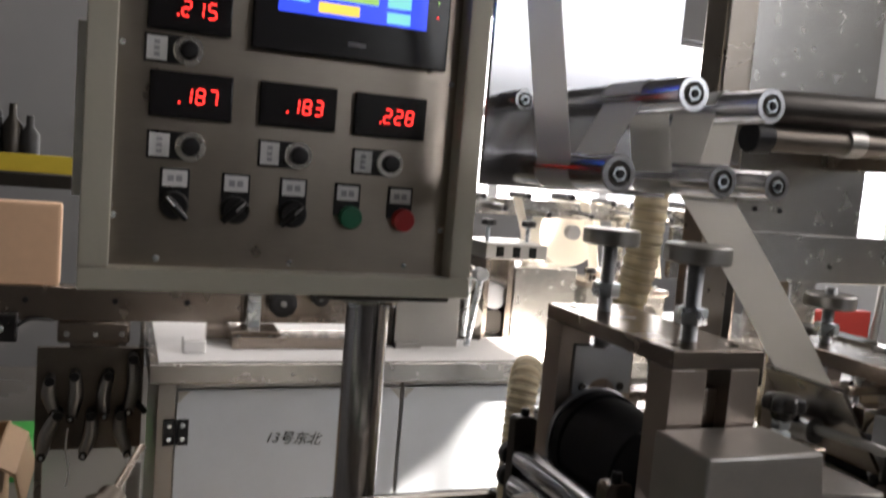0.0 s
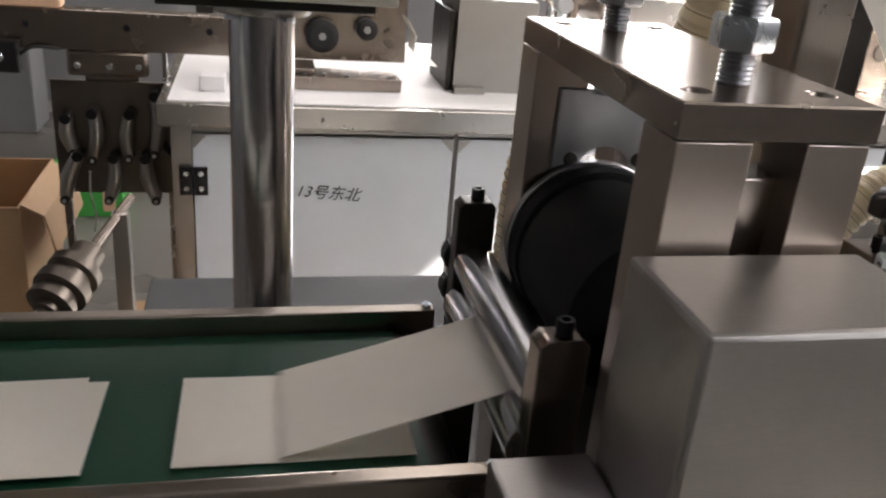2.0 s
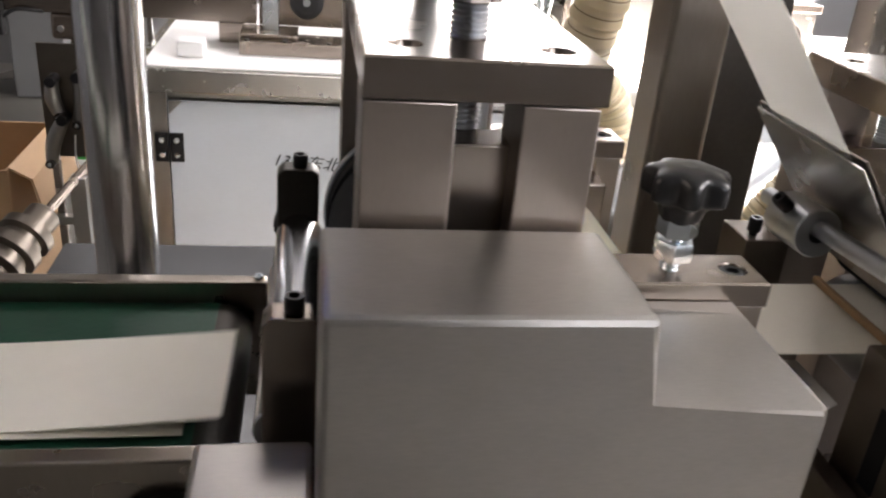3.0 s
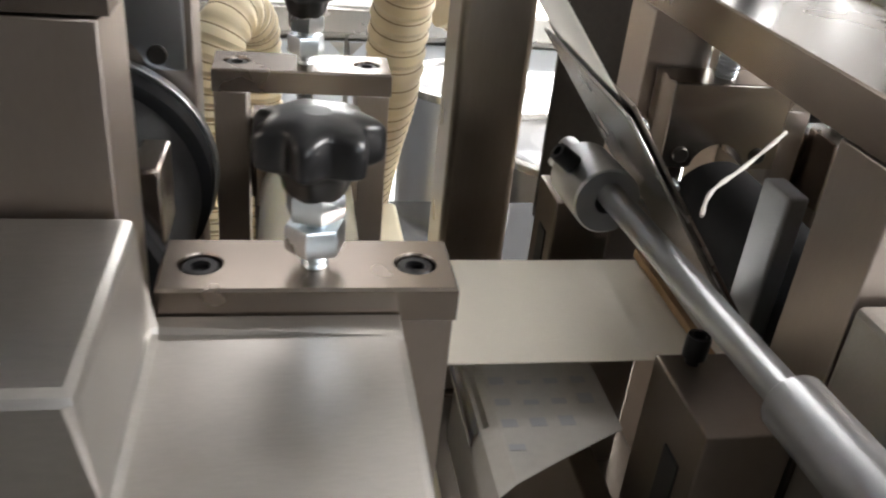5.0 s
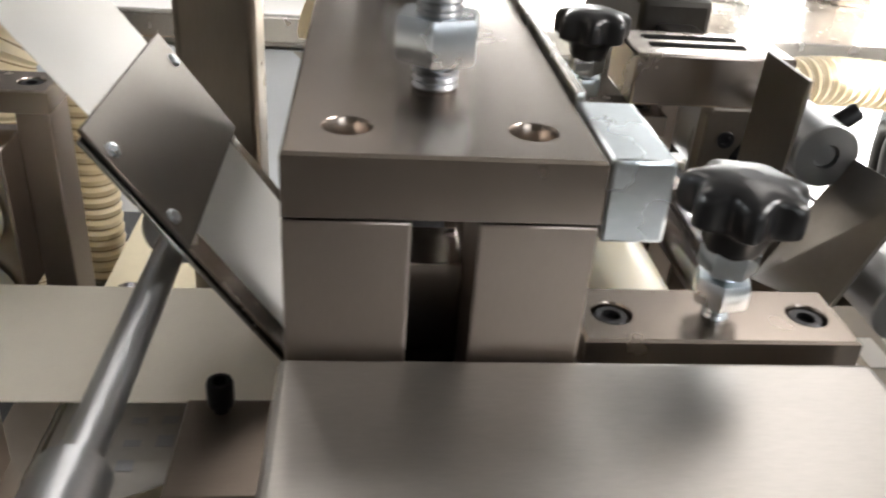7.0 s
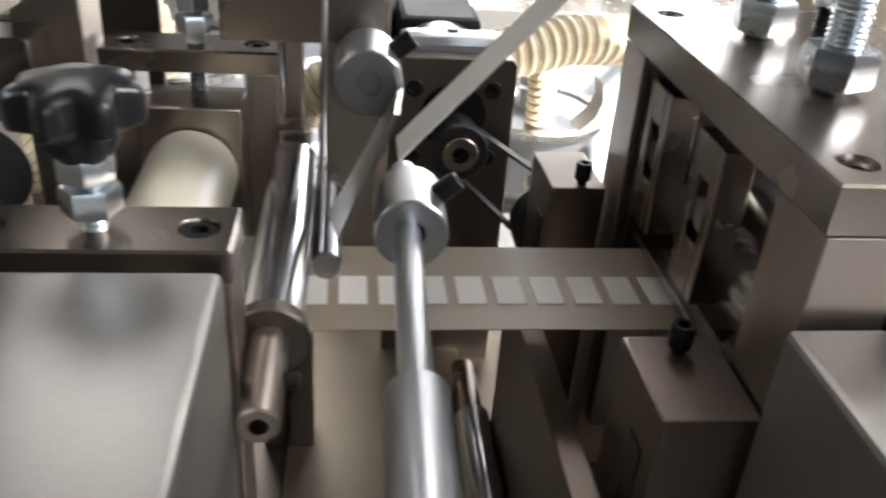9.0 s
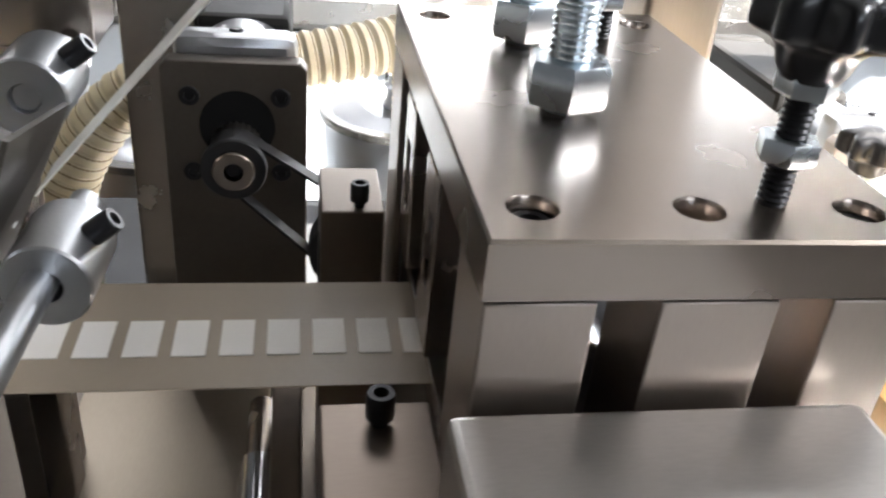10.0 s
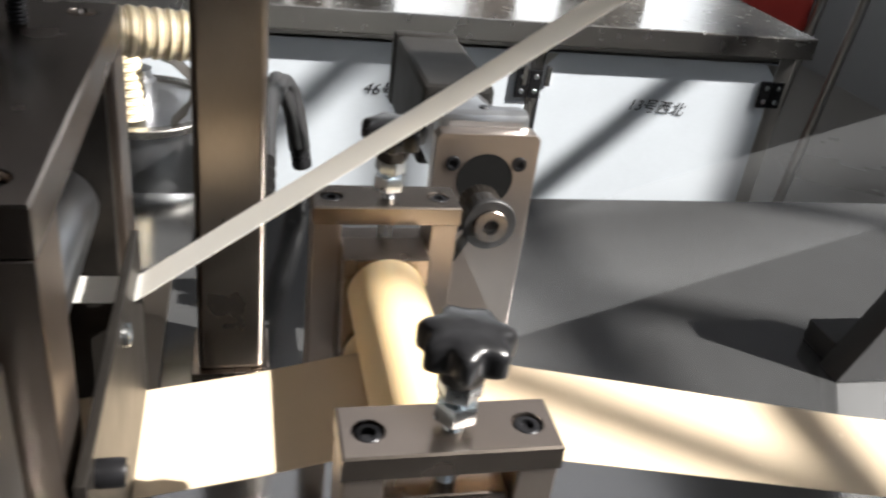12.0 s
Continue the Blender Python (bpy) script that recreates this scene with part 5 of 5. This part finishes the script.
# ---- machine parts on the cabinets behind ----
def back_machine():
    zt = 0.8069
    b = thing("machine_beam", "long brown steel machine beam", "beam", (-0.7, 1.23, zt))
    part("beam", box(-1.9, -0.239, 1.21, 1.25, 0.8405, 0.9035, 0.0015), STEEL, b)
    for x in (-0.34, -0.469, -0.62, -0.78):
        part("hole", rod((x, 1.2092, 0.8785), (x, 1.214, 0.8785), 0.0055, 16), BLACK, b)
    for x in (-0.28, -1.0, -1.8):
        part("foot", box(x - 0.02, x + 0.02, 1.212, 1.248, zt if x > -0.4 else 0.0, 0.84, 0.001), STEEL, b)
    k = thing("bearing_stand", "small zinc bearing stand with belt pulleys", "bearing stand", (-0.18, 1.22, zt))
    part("stand", box(-0.228, -0.203, 1.19, 1.21, 0.8365, 0.899, 0.001), ZINC, k)
    part("stand_bolt", hexagon((-0.2155, 1.19, 0.878), 0.012, 0.006, 0, way=(0, -1, 0)), ZINC, k)
    for x, r, z in ((-0.157, 0.0275, 0.8815), (-0.082, 0.018, 0.8955)):
        part("pulley", lathe([(r * 0.7, 0), (r, 0.002), (r, 0.018), (r * 0.7, 0.02)], axis((x, 1.2, z), (0, 1, 0)), 40), RUBBER, k)
        part("pulley_hub", rod((x, 1.196, z), (x, 1.2015, z), 0.006, 20), ALU, k)
    part("back_plate", box(-0.236, -0.01, 1.232, 1.245, 0.8365, 0.96, 0.001), STEEL, k)
    part("base_bar", box(-0.262, -0.03, 1.13, 1.205, zt, 0.8285, 0.001), STEEL, k)
    part("base_step", box(-0.262, -0.17, 1.15, 1.23, 0.8285, 0.8365, 0.001), STEEL, k)
    for x in (-0.25, -0.19, -0.12, -0.05):
        part("bolt", rod((x, 1.14, 0.8285), (x, 1.14, 0.8305), 0.004, 12), BLACK, k)
    solo("tissue_box", box(-0.352, -0.312, 1.095, 1.135, zt, 0.8315, 0.003), WHITE, "small white cardboard box on the worktop", "box")
    solo("crumpled_wrapper", ribbon([(-0.03, 0.93), (-0.015, 0.905), (-0.018, 0.88), (0.006, 0.862), (0.022, 0.858)], 1.1, 1.16, 0.0008), PAPER, "creased white printed wrapper", "wrapper")
    s = thing("gear_housing", "pale steel gear housing on the worktop", "housing", (0.13, 1.22, zt))
    part("housing", box(0.062, 0.2, 1.152, 1.3, zt, 0.962, 0.0015), CABINET, s)
    part("flange", box(0.062, 0.115, 1.135, 1.1515, zt, 0.8185, 0.001), CABINET, s)
    part("arm", rod((0.225, 1.16, zt), (0.245, 1.16, 0.955), 0.007, 16), ZINC, s)
    part("arm_head", rod((0.245, 1.15, 0.96), (0.245, 1.175, 0.96), 0.014, 20), ALU, s)
    part("foot_block", box(0.05, 0.06, 1.16, 1.3, zt, 0.94, 0.001), DARK, s)
    h = thing("slotted_press", "pale steel press head with slots and black knobs", "press unit", (0.42, 1.3, zt))
    part("housing", box(0.364, 0.52, 1.24, 1.36, zt, 0.968, 0.0015), STAINLESS, h)
    part("side_frame", box(0.29, 0.302, 1.24, 1.38, zt, 0.985, 0.001), STEEL, h)
    part("side_frame", box(0.346, 0.36, 1.24, 1.38, zt, 0.985, 0.001), STEEL, h)
    part("roller", rod((0.324, 1.25, 0.9), (0.324, 1.38, 0.9), 0.028, 36), ALU, h)
    part("lower_roller", rod((0.324, 1.25, 0.842), (0.324, 1.38, 0.842), 0.028, 36), DARK, h)
    part("head", box(0.285, 0.435, 1.235, 1.39, 0.9855, 1.02, 0.0015), CABINET, h)
    # Uncut slots: dark strips paint the shade inside.
    for k in range(3):
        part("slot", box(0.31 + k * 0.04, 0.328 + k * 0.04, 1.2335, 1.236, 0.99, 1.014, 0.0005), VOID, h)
    for x in (0.31, 0.41):
        part("stud", thread((x, 1.29, 1.0205), 0.005, 0.034), ZINC, h)
        part("knob", lathe([(0.006, 0), (0.016, 0.003), (0.016, 0.014), (0.012, 0.017)], axis((x, 1.29, 1.054)), 28, None, 7, 0.08), PLASTIC, h)
    d = thing("dark_drive_unit", "dark cast drive unit with a lever rod", "drive unit", (0.27, 1.3, zt))
    part("body", box(0.222, 0.284, 1.22, 1.34, zt, 0.9, 0.003), DARK, d)
    part("cap", rod((0.252, 1.205, 0.86), (0.252, 1.2195, 0.86), 0.026, 36), CABINET, d)
    part("lever", rod((0.232, 1.2, 0.82), (0.238, 1.2, 0.955), 0.006, 16), ZINC, d)
    part("lever_ball", lathe([(0.004, -0.012), (0.01, -0.007), (0.012, 0), (0.01, 0.007), (0.004, 0.012)], axis((0.238, 1.2, 0.962)), 18), RING, d)
    for i, (x, y, w, d, h) in enumerate(((0.575, 1.3, 0.05, 0.12, 0.12), (0.64, 1.3, 0.05, 0.12, 0.14), (0.74, 1.32, 0.1, 0.1, 0.1), (0.98, 1.34, 0.06, 0.12, 0.16), (1.18, 1.3, 0.12, 0.12, 0.09))):
        m = thing("press_unit", "worn steel press unit of the machine behind", "press unit", (x, y, zt), "press units")
        part("body", box(x - w / 2, x + w / 2, y - d / 2, y + d / 2, zt, zt + h, 0.0015), STEEL if i % 2 else STAINLESS, m)
        part("cap", box(x - w / 2 - 0.006, x + w / 2 + 0.006, y - d / 2 - 0.006, y + d / 2, zt + h, zt + h + 0.014, 0.001), STEEL, m)
        part("bore", rod((x, y - d / 2 - 0.003, zt + h * 0.5), (x, y - d / 2 + 0.002, zt + h * 0.5), min(w, h) * 0.28, 24), DARK, m)
        part("knob", lathe([(0.004, 0), (0.004, 0.015), (0.012, 0.017), (0.012, 0.028), (0.009, 0.03)], axis((x, y - d / 4, zt + h + 0.014)), 20), BLACK, m)
        part("bolt", hexagon((x + w * 0.3, y - d / 3, zt + h + 0.014), 0.01, 0.008), ZINC, m)
    r = thing("web_rack", "rack of small rollers with hanging white webs", "roller rack", (0.5, 1.5, zt))
    part("rail", box(0.15, 1.3, 1.5, 1.512, 1.07, 1.112, 0.001), STAINLESS, r)
    for x in (0.2, 0.8, 1.28):
        part("stand", box(x - 0.015, x + 0.015, 1.5125, 1.54, zt, 1.12, 0.001), STAINLESS, r)
    for i in range(18):
        x = 0.22 + i * 0.06
        z = (1.122, 1.087)[i % 2] + 0.006 * math.sin(i * 2.3)
        c = part("roller", rod((x, 1.4, z), (x, 1.499, z), 0.0095, 18), CHROME, r)
        part("roller_end", rod((x, 1.397, z), (x, 1.3995, z), 0.005, 12), BLACK, c)
    for i in range(5):
        x = 0.26 + i * 0.19
        part("hanging_web", ribbon([(x, 1.118), (x + 0.03, 1.03), (x + 0.05, 0.93)], 1.42, 1.47, 0.0006), PAPER, r)
    d = thing("paper_roll", "large white paper roll on a shaft", "paper roll", (0.68, 1.6, 1.03))
    part("roll", rod((0.68, 1.57, 1.03), (0.68, 1.63, 1.03), 0.095, 56, 0.002), PAPER, d)
    part("core", rod((0.68, 1.55, 1.03), (0.68, 1.66, 1.03), 0.02, 24), ALU, d)
    part("bracket", box(0.665, 0.695, 1.632, 1.65, zt, 1.06, 0.001), STAINLESS, d)


back_machine()


# ---- things at the far left ----
def left_side():
    a = thing("arm_plate", "dark steel plate with a cluster of hinged lever arms", "lever plate", (-0.505, 1.24, 0.0))
    part("plate", box(-0.6, -0.412, 1.24, 1.246, 0.587, 0.785, 0.001), DULL, a)
    part("hanger", box(-0.566, -0.44, 1.215, 1.239, 0.797, 0.8395, 0.006), STEEL, a)
    for x in (-0.55, -0.5, -0.455):
        part("hanger_bolt", hexagon((x, 1.2148, 0.815), 0.009, 0.004, 10, way=(0, -1, 0)), ZINC, a)
    part("hanger_bar", box(-0.545, -0.46, 1.246, 1.252, 0.77, 0.8395, 0.001), STEEL, a)
    uppers = ((-0.575, 0.727, -0.566, 0.668), (-0.533, 0.736, -0.538, 0.656), (-0.474, 0.736, -0.479, 0.66), (-0.432, 0.768, -0.437, 0.667))
    lowers = ((-0.558, 0.667, -0.583, 0.591), (-0.502, 0.665, -0.513, 0.591), (-0.451, 0.665, -0.436, 0.591))
    for k, (xa, za, xb, zb) in enumerate(uppers + lowers):
        y = 1.222 if k < 4 else 1.205
        p0, p1 = Vector((xa, y, za)), Vector((xb, y - 0.004, zb))
        mid = (p0 + p1) / 2 + Vector((0.006 if k % 2 else -0.006, 0, 0))
        lever = part("lever", sweep(smooth_path([p0, mid, p1], 5), [0.013 - 0.0006 * abs(i - 5) for i in range(11)], 14), CABINET, a, "worn grey lever arm")
        part("pin", rod(p0 + Vector((0, -0.017, 0)), p0 + Vector((0, 0.018, 0)), 0.009, 18), BLACK, lever)
        part("pin", rod(p1 + Vector((0, -0.016, 0)), p1 + Vector((0, 0.018, 0)), 0.0075, 18), DARK, lever)
        part("pin_head", rod(p1 + Vector((0, -0.0185, 0)), p1 + Vector((0, -0.016, 0)), 0.0035, 12), ZINC, lever)
    part("cord", sweep(smooth_path([(-0.541, 1.2, 0.64), (-0.543, 1.198, 0.6), (-0.537, 1.198, 0.56), (-0.541, 1.198, 0.53)], 6), 0.0016, 8), WHITE, a, "thin white cord")
    part("side_link", rod((-0.43, 1.225, 0.69), (-0.405, 1.225, 0.66), 0.006, 14), BLACK, a)
    part("upright_strip", box(-0.598, -0.585, 1.2465, 1.258, 0.0, 0.62, 0.001), STEEL, a)
    # Bright bar added for the strip of light between plate and cabinet.
    part("upright_strip", box(-0.421, -0.413, 1.2465, 1.258, 0.0, 0.84, 0.001), STAINLESS, a)
    part("foot", box(-0.6, -0.54, 1.23, 1.246, 0.46, 0.476, 0.001), CABINET, a)
    n = thing("photo_sensor", "black photo sensor hanging below the machine beam", "sensor", (-0.659, 1.2, 0.805))
    part("body", box(-0.687, -0.630, 1.185, 1.209, 0.805, 0.855, 0.003), PLASTIC, n)
    part("lens", rod((-0.659, 1.182, 0.830), (-0.659, 1.186, 0.830), 0.008, 20), ZINC, n)
    part("cable", sweep(smooth_path([(-0.634, 1.2, 0.830), (-0.610, 1.2, 0.845), (-0.573, 1.212, 0.8415)], 8), 0.003, 10), RUBBER, n)
    part("hanger", box(-0.677, -0.667, 1.2, 1.208, 0.855, 0.8404, 0.001), STEEL, n)
    s = thing("spindle", "dark ribbed chuck spindle on a bracket", "spindle", (-0.47, 0.72, 0.0))
    c = Vector((-0.482, 0.69, 0.672))
    w = Vector((-0.35, -0.8, -0.35)).normalized()
    prof = [(0.016, -0.06), (0.02, -0.056), (0.02, -0.03), (0.031, -0.028), (0.031, -0.016), (0.024, -0.013), (0.024, -0.004), (0.032, -0.002), (0.032, 0.012), (0.023, 0.015), (0.023, 0.021), (0.028, 0.023), (0.028, 0.032), (0.015, 0.035), (0.015, 0.042), (0.009, 0.044), (0.009, 0.054)]
    part("chuck", lathe(prof, axis(c, w), 36), DULL, s)
    part("axle", rod(c - w * 0.05, c - w * 0.16, 0.006), STEEL, s)
    q = c - w * 0.13
    part("stand", box(q.x - 0.01, q.x + 0.01, q.y - 0.01, q.y + 0.01, 0, q.z, 0.001), CABINET, s)
    o = thing("open_carton", "open brown cardboard carton on the floor", "carton", (-0.78, 1.3, 0))
    x0, x1, y0, y1, h = -0.95, -0.665, 1.22, 1.5, 0.565
    part("front", box(x0, x1, y0, y0 + 0.005, 0, h, 0.001), CARTON, o)
    part("back", box(x0, x1, y1 - 0.005, y1, 0, h, 0.001), CARTON, o)
    part("side", box(x0, x0 + 0.005, y0 + 0.0055, y1 - 0.0055, 0, h, 0.001), CARTON, o)
    part("side", box(x1 - 0.005, x1, y0 + 0.0055, y1 - 0.0055, 0, h, 0.001), CARTON, o)
    part("base", box(x0 + 0.0055, x1 - 0.0055, y0 + 0.0055, y1 - 0.0055, 0.002, 0.008, 0), CARTON, o)
    part("flap", ribbon([(x1 - 0.001, h), (x1 + 0.035, h - 0.02), (x1 + 0.05, h - 0.09)], y0 + 0.01, y1 - 0.02, 0.004), CARTON, o)
    g = thing("printed_carton", "green and white printed carton on the floor", "carton", (-0.83, 2.72, 0))
    part("body", box(-0.96, -0.715, 2.62, 2.85, 0, 0.14, 0.002), GREEN_BOX, g)
    part("white_band", box(-0.961, -0.714, 2.618, 2.6195, 0.1, 0.14, 0), WHITE, g)
    part("orange_field", box(-0.78, -0.74, 2.618, 2.6195, 0.02, 0.09, 0), FOAM, g)
    part("white_field", box(-0.93, -0.85, 2.618, 2.6195, 0.03, 0.08, 0), WHITE, g)
    solo("tan_block", box(-0.79, -0.5655, 1.212, 1.248, 0.9037, 1.0555, 0.006), FOAM, "worn tan foam block on the beam", "block")
    solo("brown_step", box(-0.44, -0.385, 0.62, 0.9, 0.0, 0.545, 0.002), CARTON, "brown board stand beside the cabinet", "stand")
    b = thing("wall_bench", "dark bench with a yellow edge by the far wall", "bench", (-1.0, 3.1, 0))
    part("top", box(-2.0, -0.4, 2.95, 3.4, 0.98, 1.03, 0.004), DARK, b)
    part("edge", box(-1.0, -0.42, 2.94, 2.9495, 1.035, 1.1, 0.003), YELLOW, b, "yellow painted edge")
    for x in (-1.95, -0.45):
        part("leg", box(x - 0.03, x + 0.03, 3.0, 3.35, 0, 0.979, 0.003), DARK, b)
    for i, x in enumerate((-1.02, -0.93, -0.86, -0.8)):
        hgt = (0.26, 0.3, 0.24, 0.2)[i]
        solo("bottle", lathe([(0.033, 0), (0.036, 0.01), (0.036, hgt * 0.7), (0.014, hgt * 0.85), (0.014, hgt), (0.012, hgt + 0.01)], axis((x, 3.15, 1.031)), 20), (DARK, RUBBER, DARK, RUBBER)[i],
             "dusty dark bottle on the bench", "bottle", "bottles")
    # beyond the right end of the cabinets
    f = thing("red_extinguisher_stand", "red painted steel stand by the cabinet end", "stand", (1.8, 1.6, 0))
    part("panel", box(1.62, 1.86, 1.62, 1.66, 0, 0.82, 0.004), RED, f)
    part("pole", rod((1.83, 1.5, 0), (2.02, 1.6, 1.2), 0.012), CABINET, f)
    part("pole", rod((1.76, 1.56, 0), (1.94, 1.64, 1.2), 0.012), CABINET, f)
    # clear guard box over the outfeed
    k = thing("guard_frame", "dark guard frame standing on the table edge", "guard", (0.95, 0.1, 0.795))
    part("frame_post", profile_y([(0.908, 0.795), (0.99, 0.795), (1.04, 0.93), (0.97, 0.93)], 0.18, 0.2, 0.001), RUBBER, k)
    part("frame_foot", box(0.915, 1.1, 0.2005, 0.23, 0.795, 0.812, 0.001), RUBBER, k)


left_side()


# ---- loose sheets on the conveyor ----
SHEET_LEN, LAND_X, BELT_Z = 0.1, -0.2365, 0.9048
CREEP = [(0.0, 0.0), (0.4, -0.0125), (0.8, -0.0215), (1.2, -0.0285), (1.3, -0.042), (1.4, -0.078), (1.5, -0.125), (1.6, -0.159), (1.7, -0.165), (2.0, -0.1725), (2.5, -0.1835), (3.42, -0.204),
         (3.52, -0.216), (3.62, -0.252), (3.72, -0.299), (3.82, -0.333), (3.92, -0.339), (5.3, -0.37), (5.45, -0.41), (5.65, -0.5), (5.8, -0.507), (12.0, -0.61)]


def belt_shift(t):
    for (a, p), (b, q) in zip(CREEP, CREEP[1:]):
        if t <= b:
            return p + (q - p) * (t - a) / (b - a)
    return CREEP[-1][1]


def paper_sheet(curl):
    bm = ribbon([(-0.05, 0.0006), (-0.025, 0.0003), (0.0, 0.0002 + curl), (0.025, 0.0003), (0.05, 0.0005)], -0.0335, 0.0335, 0.0005)
    ob = new("paper_sheet", finish("paper_sheet", bm, PAPER))
    return tagged(ob, "cut white paper sheet lying on the green belt", "paper sheet", "paper sheets")


SHEETS = []


def lay_sheets():
    rnd = random.Random(11)
    # groups that already lie on the belt at the start, as (place of the first landing, number)
    lay = []
    for right, count in ((-0.742, 7), (-0.534, 7), (-0.326, 7)):
        for i in range(count):
            lay.append(right - 0.05 - 0.0096 * (count - 1 - i))
    for g, x in enumerate(lay):
        SHEETS.append((paper_sheet(0.0), None, x, 0.0665 + rnd.uniform(-0.0018, 0.0018), (g % 7) * 0.0006, rnd.uniform(-1.2, 1.2)))
    for k, land in enumerate((-0.57, -0.13, 0.3, 0.72, 1.17, 1.63, 2.08, 2.57, 3.02, 3.43, 3.86, 4.3)):
        n = k if k < 5 else (k - 5 if k < 10 else k - 10)
        SHEETS.append((paper_sheet(0.0), land, LAND_X, 0.0675 + rnd.uniform(-0.0018, 0.0018), n * 0.0007 + (0.0004 if k > 4 else 0), rnd.uniform(-1.5, 1.5)))


lay_sheets()


def sheet_rows(land, x, y, lift, turn):
    rows = []
    z = BELT_Z + lift
    if land is None:
        return [(t, pose(x + s, y, z, 0, 0, turn)) for t, s in CREEP]
    wait = pose(-0.008, y, 0.9398, 0, 0, 0)
    if land - 0.42 > 0:
        rows.append((0.0, wait))
        rows.append((round(land - 0.42, 2), wait))
        rows.append((round(land - 0.36, 2), pose(-0.104, y, 0.9365, 0, 0, 0)))
    if land - 0.26 > 0:
        rows.append((round(land - 0.26, 2), pose(-0.142, y, 0.9338, 0, -9, 0)))
        rows.append((round(land - 0.16, 2), pose(-0.175, y, 0.928, 0, -16, turn * 0.3)))
    if land - 0.08 > 0:
        rows.append((round(land - 0.07, 2), pose(-0.206, y, 0.921, 0, -16.5, turn * 0.6)))
    base = belt_shift(max(land, 0)) if land > 0 else 0.0165 * land
    if land > 0:
        rows.append((round(land, 2), pose(x, y, z, 0, 0, turn)))
    else:
        rows.append((0.0, pose(x + (0.0165 * land if land < 0 else 0), y, z, 0, 0, turn)))
        base = 0.0
        x = x + 0.0165 * land
    for t, s in CREEP:
        if t > max(land, 0) + 0.02:
            rows.append((t, pose(x + s - base, y, z, 0, 0, turn)))
    return rows


def motions():
    for ob, land, x, y, lift, turn in SHEETS:
        walk(ob, sheet_rows(land, x, y, lift, turn))
    at = Vector(LINER_THING.location)
    start = at.copy()
    rows = [(0.0, 0.0), (6.5, 0.0), (7.2, -0.006), (8.8, -0.0285), (9.0, -0.0307), (9.5, -0.0401), (10.0, -0.0444), (10.5, -0.0548), (12.0, -0.085)]
    walk(LINER_THING, [(t, Matrix.Translation(start + Vector((s, 0, 0)))) for t, s in rows])


motions()
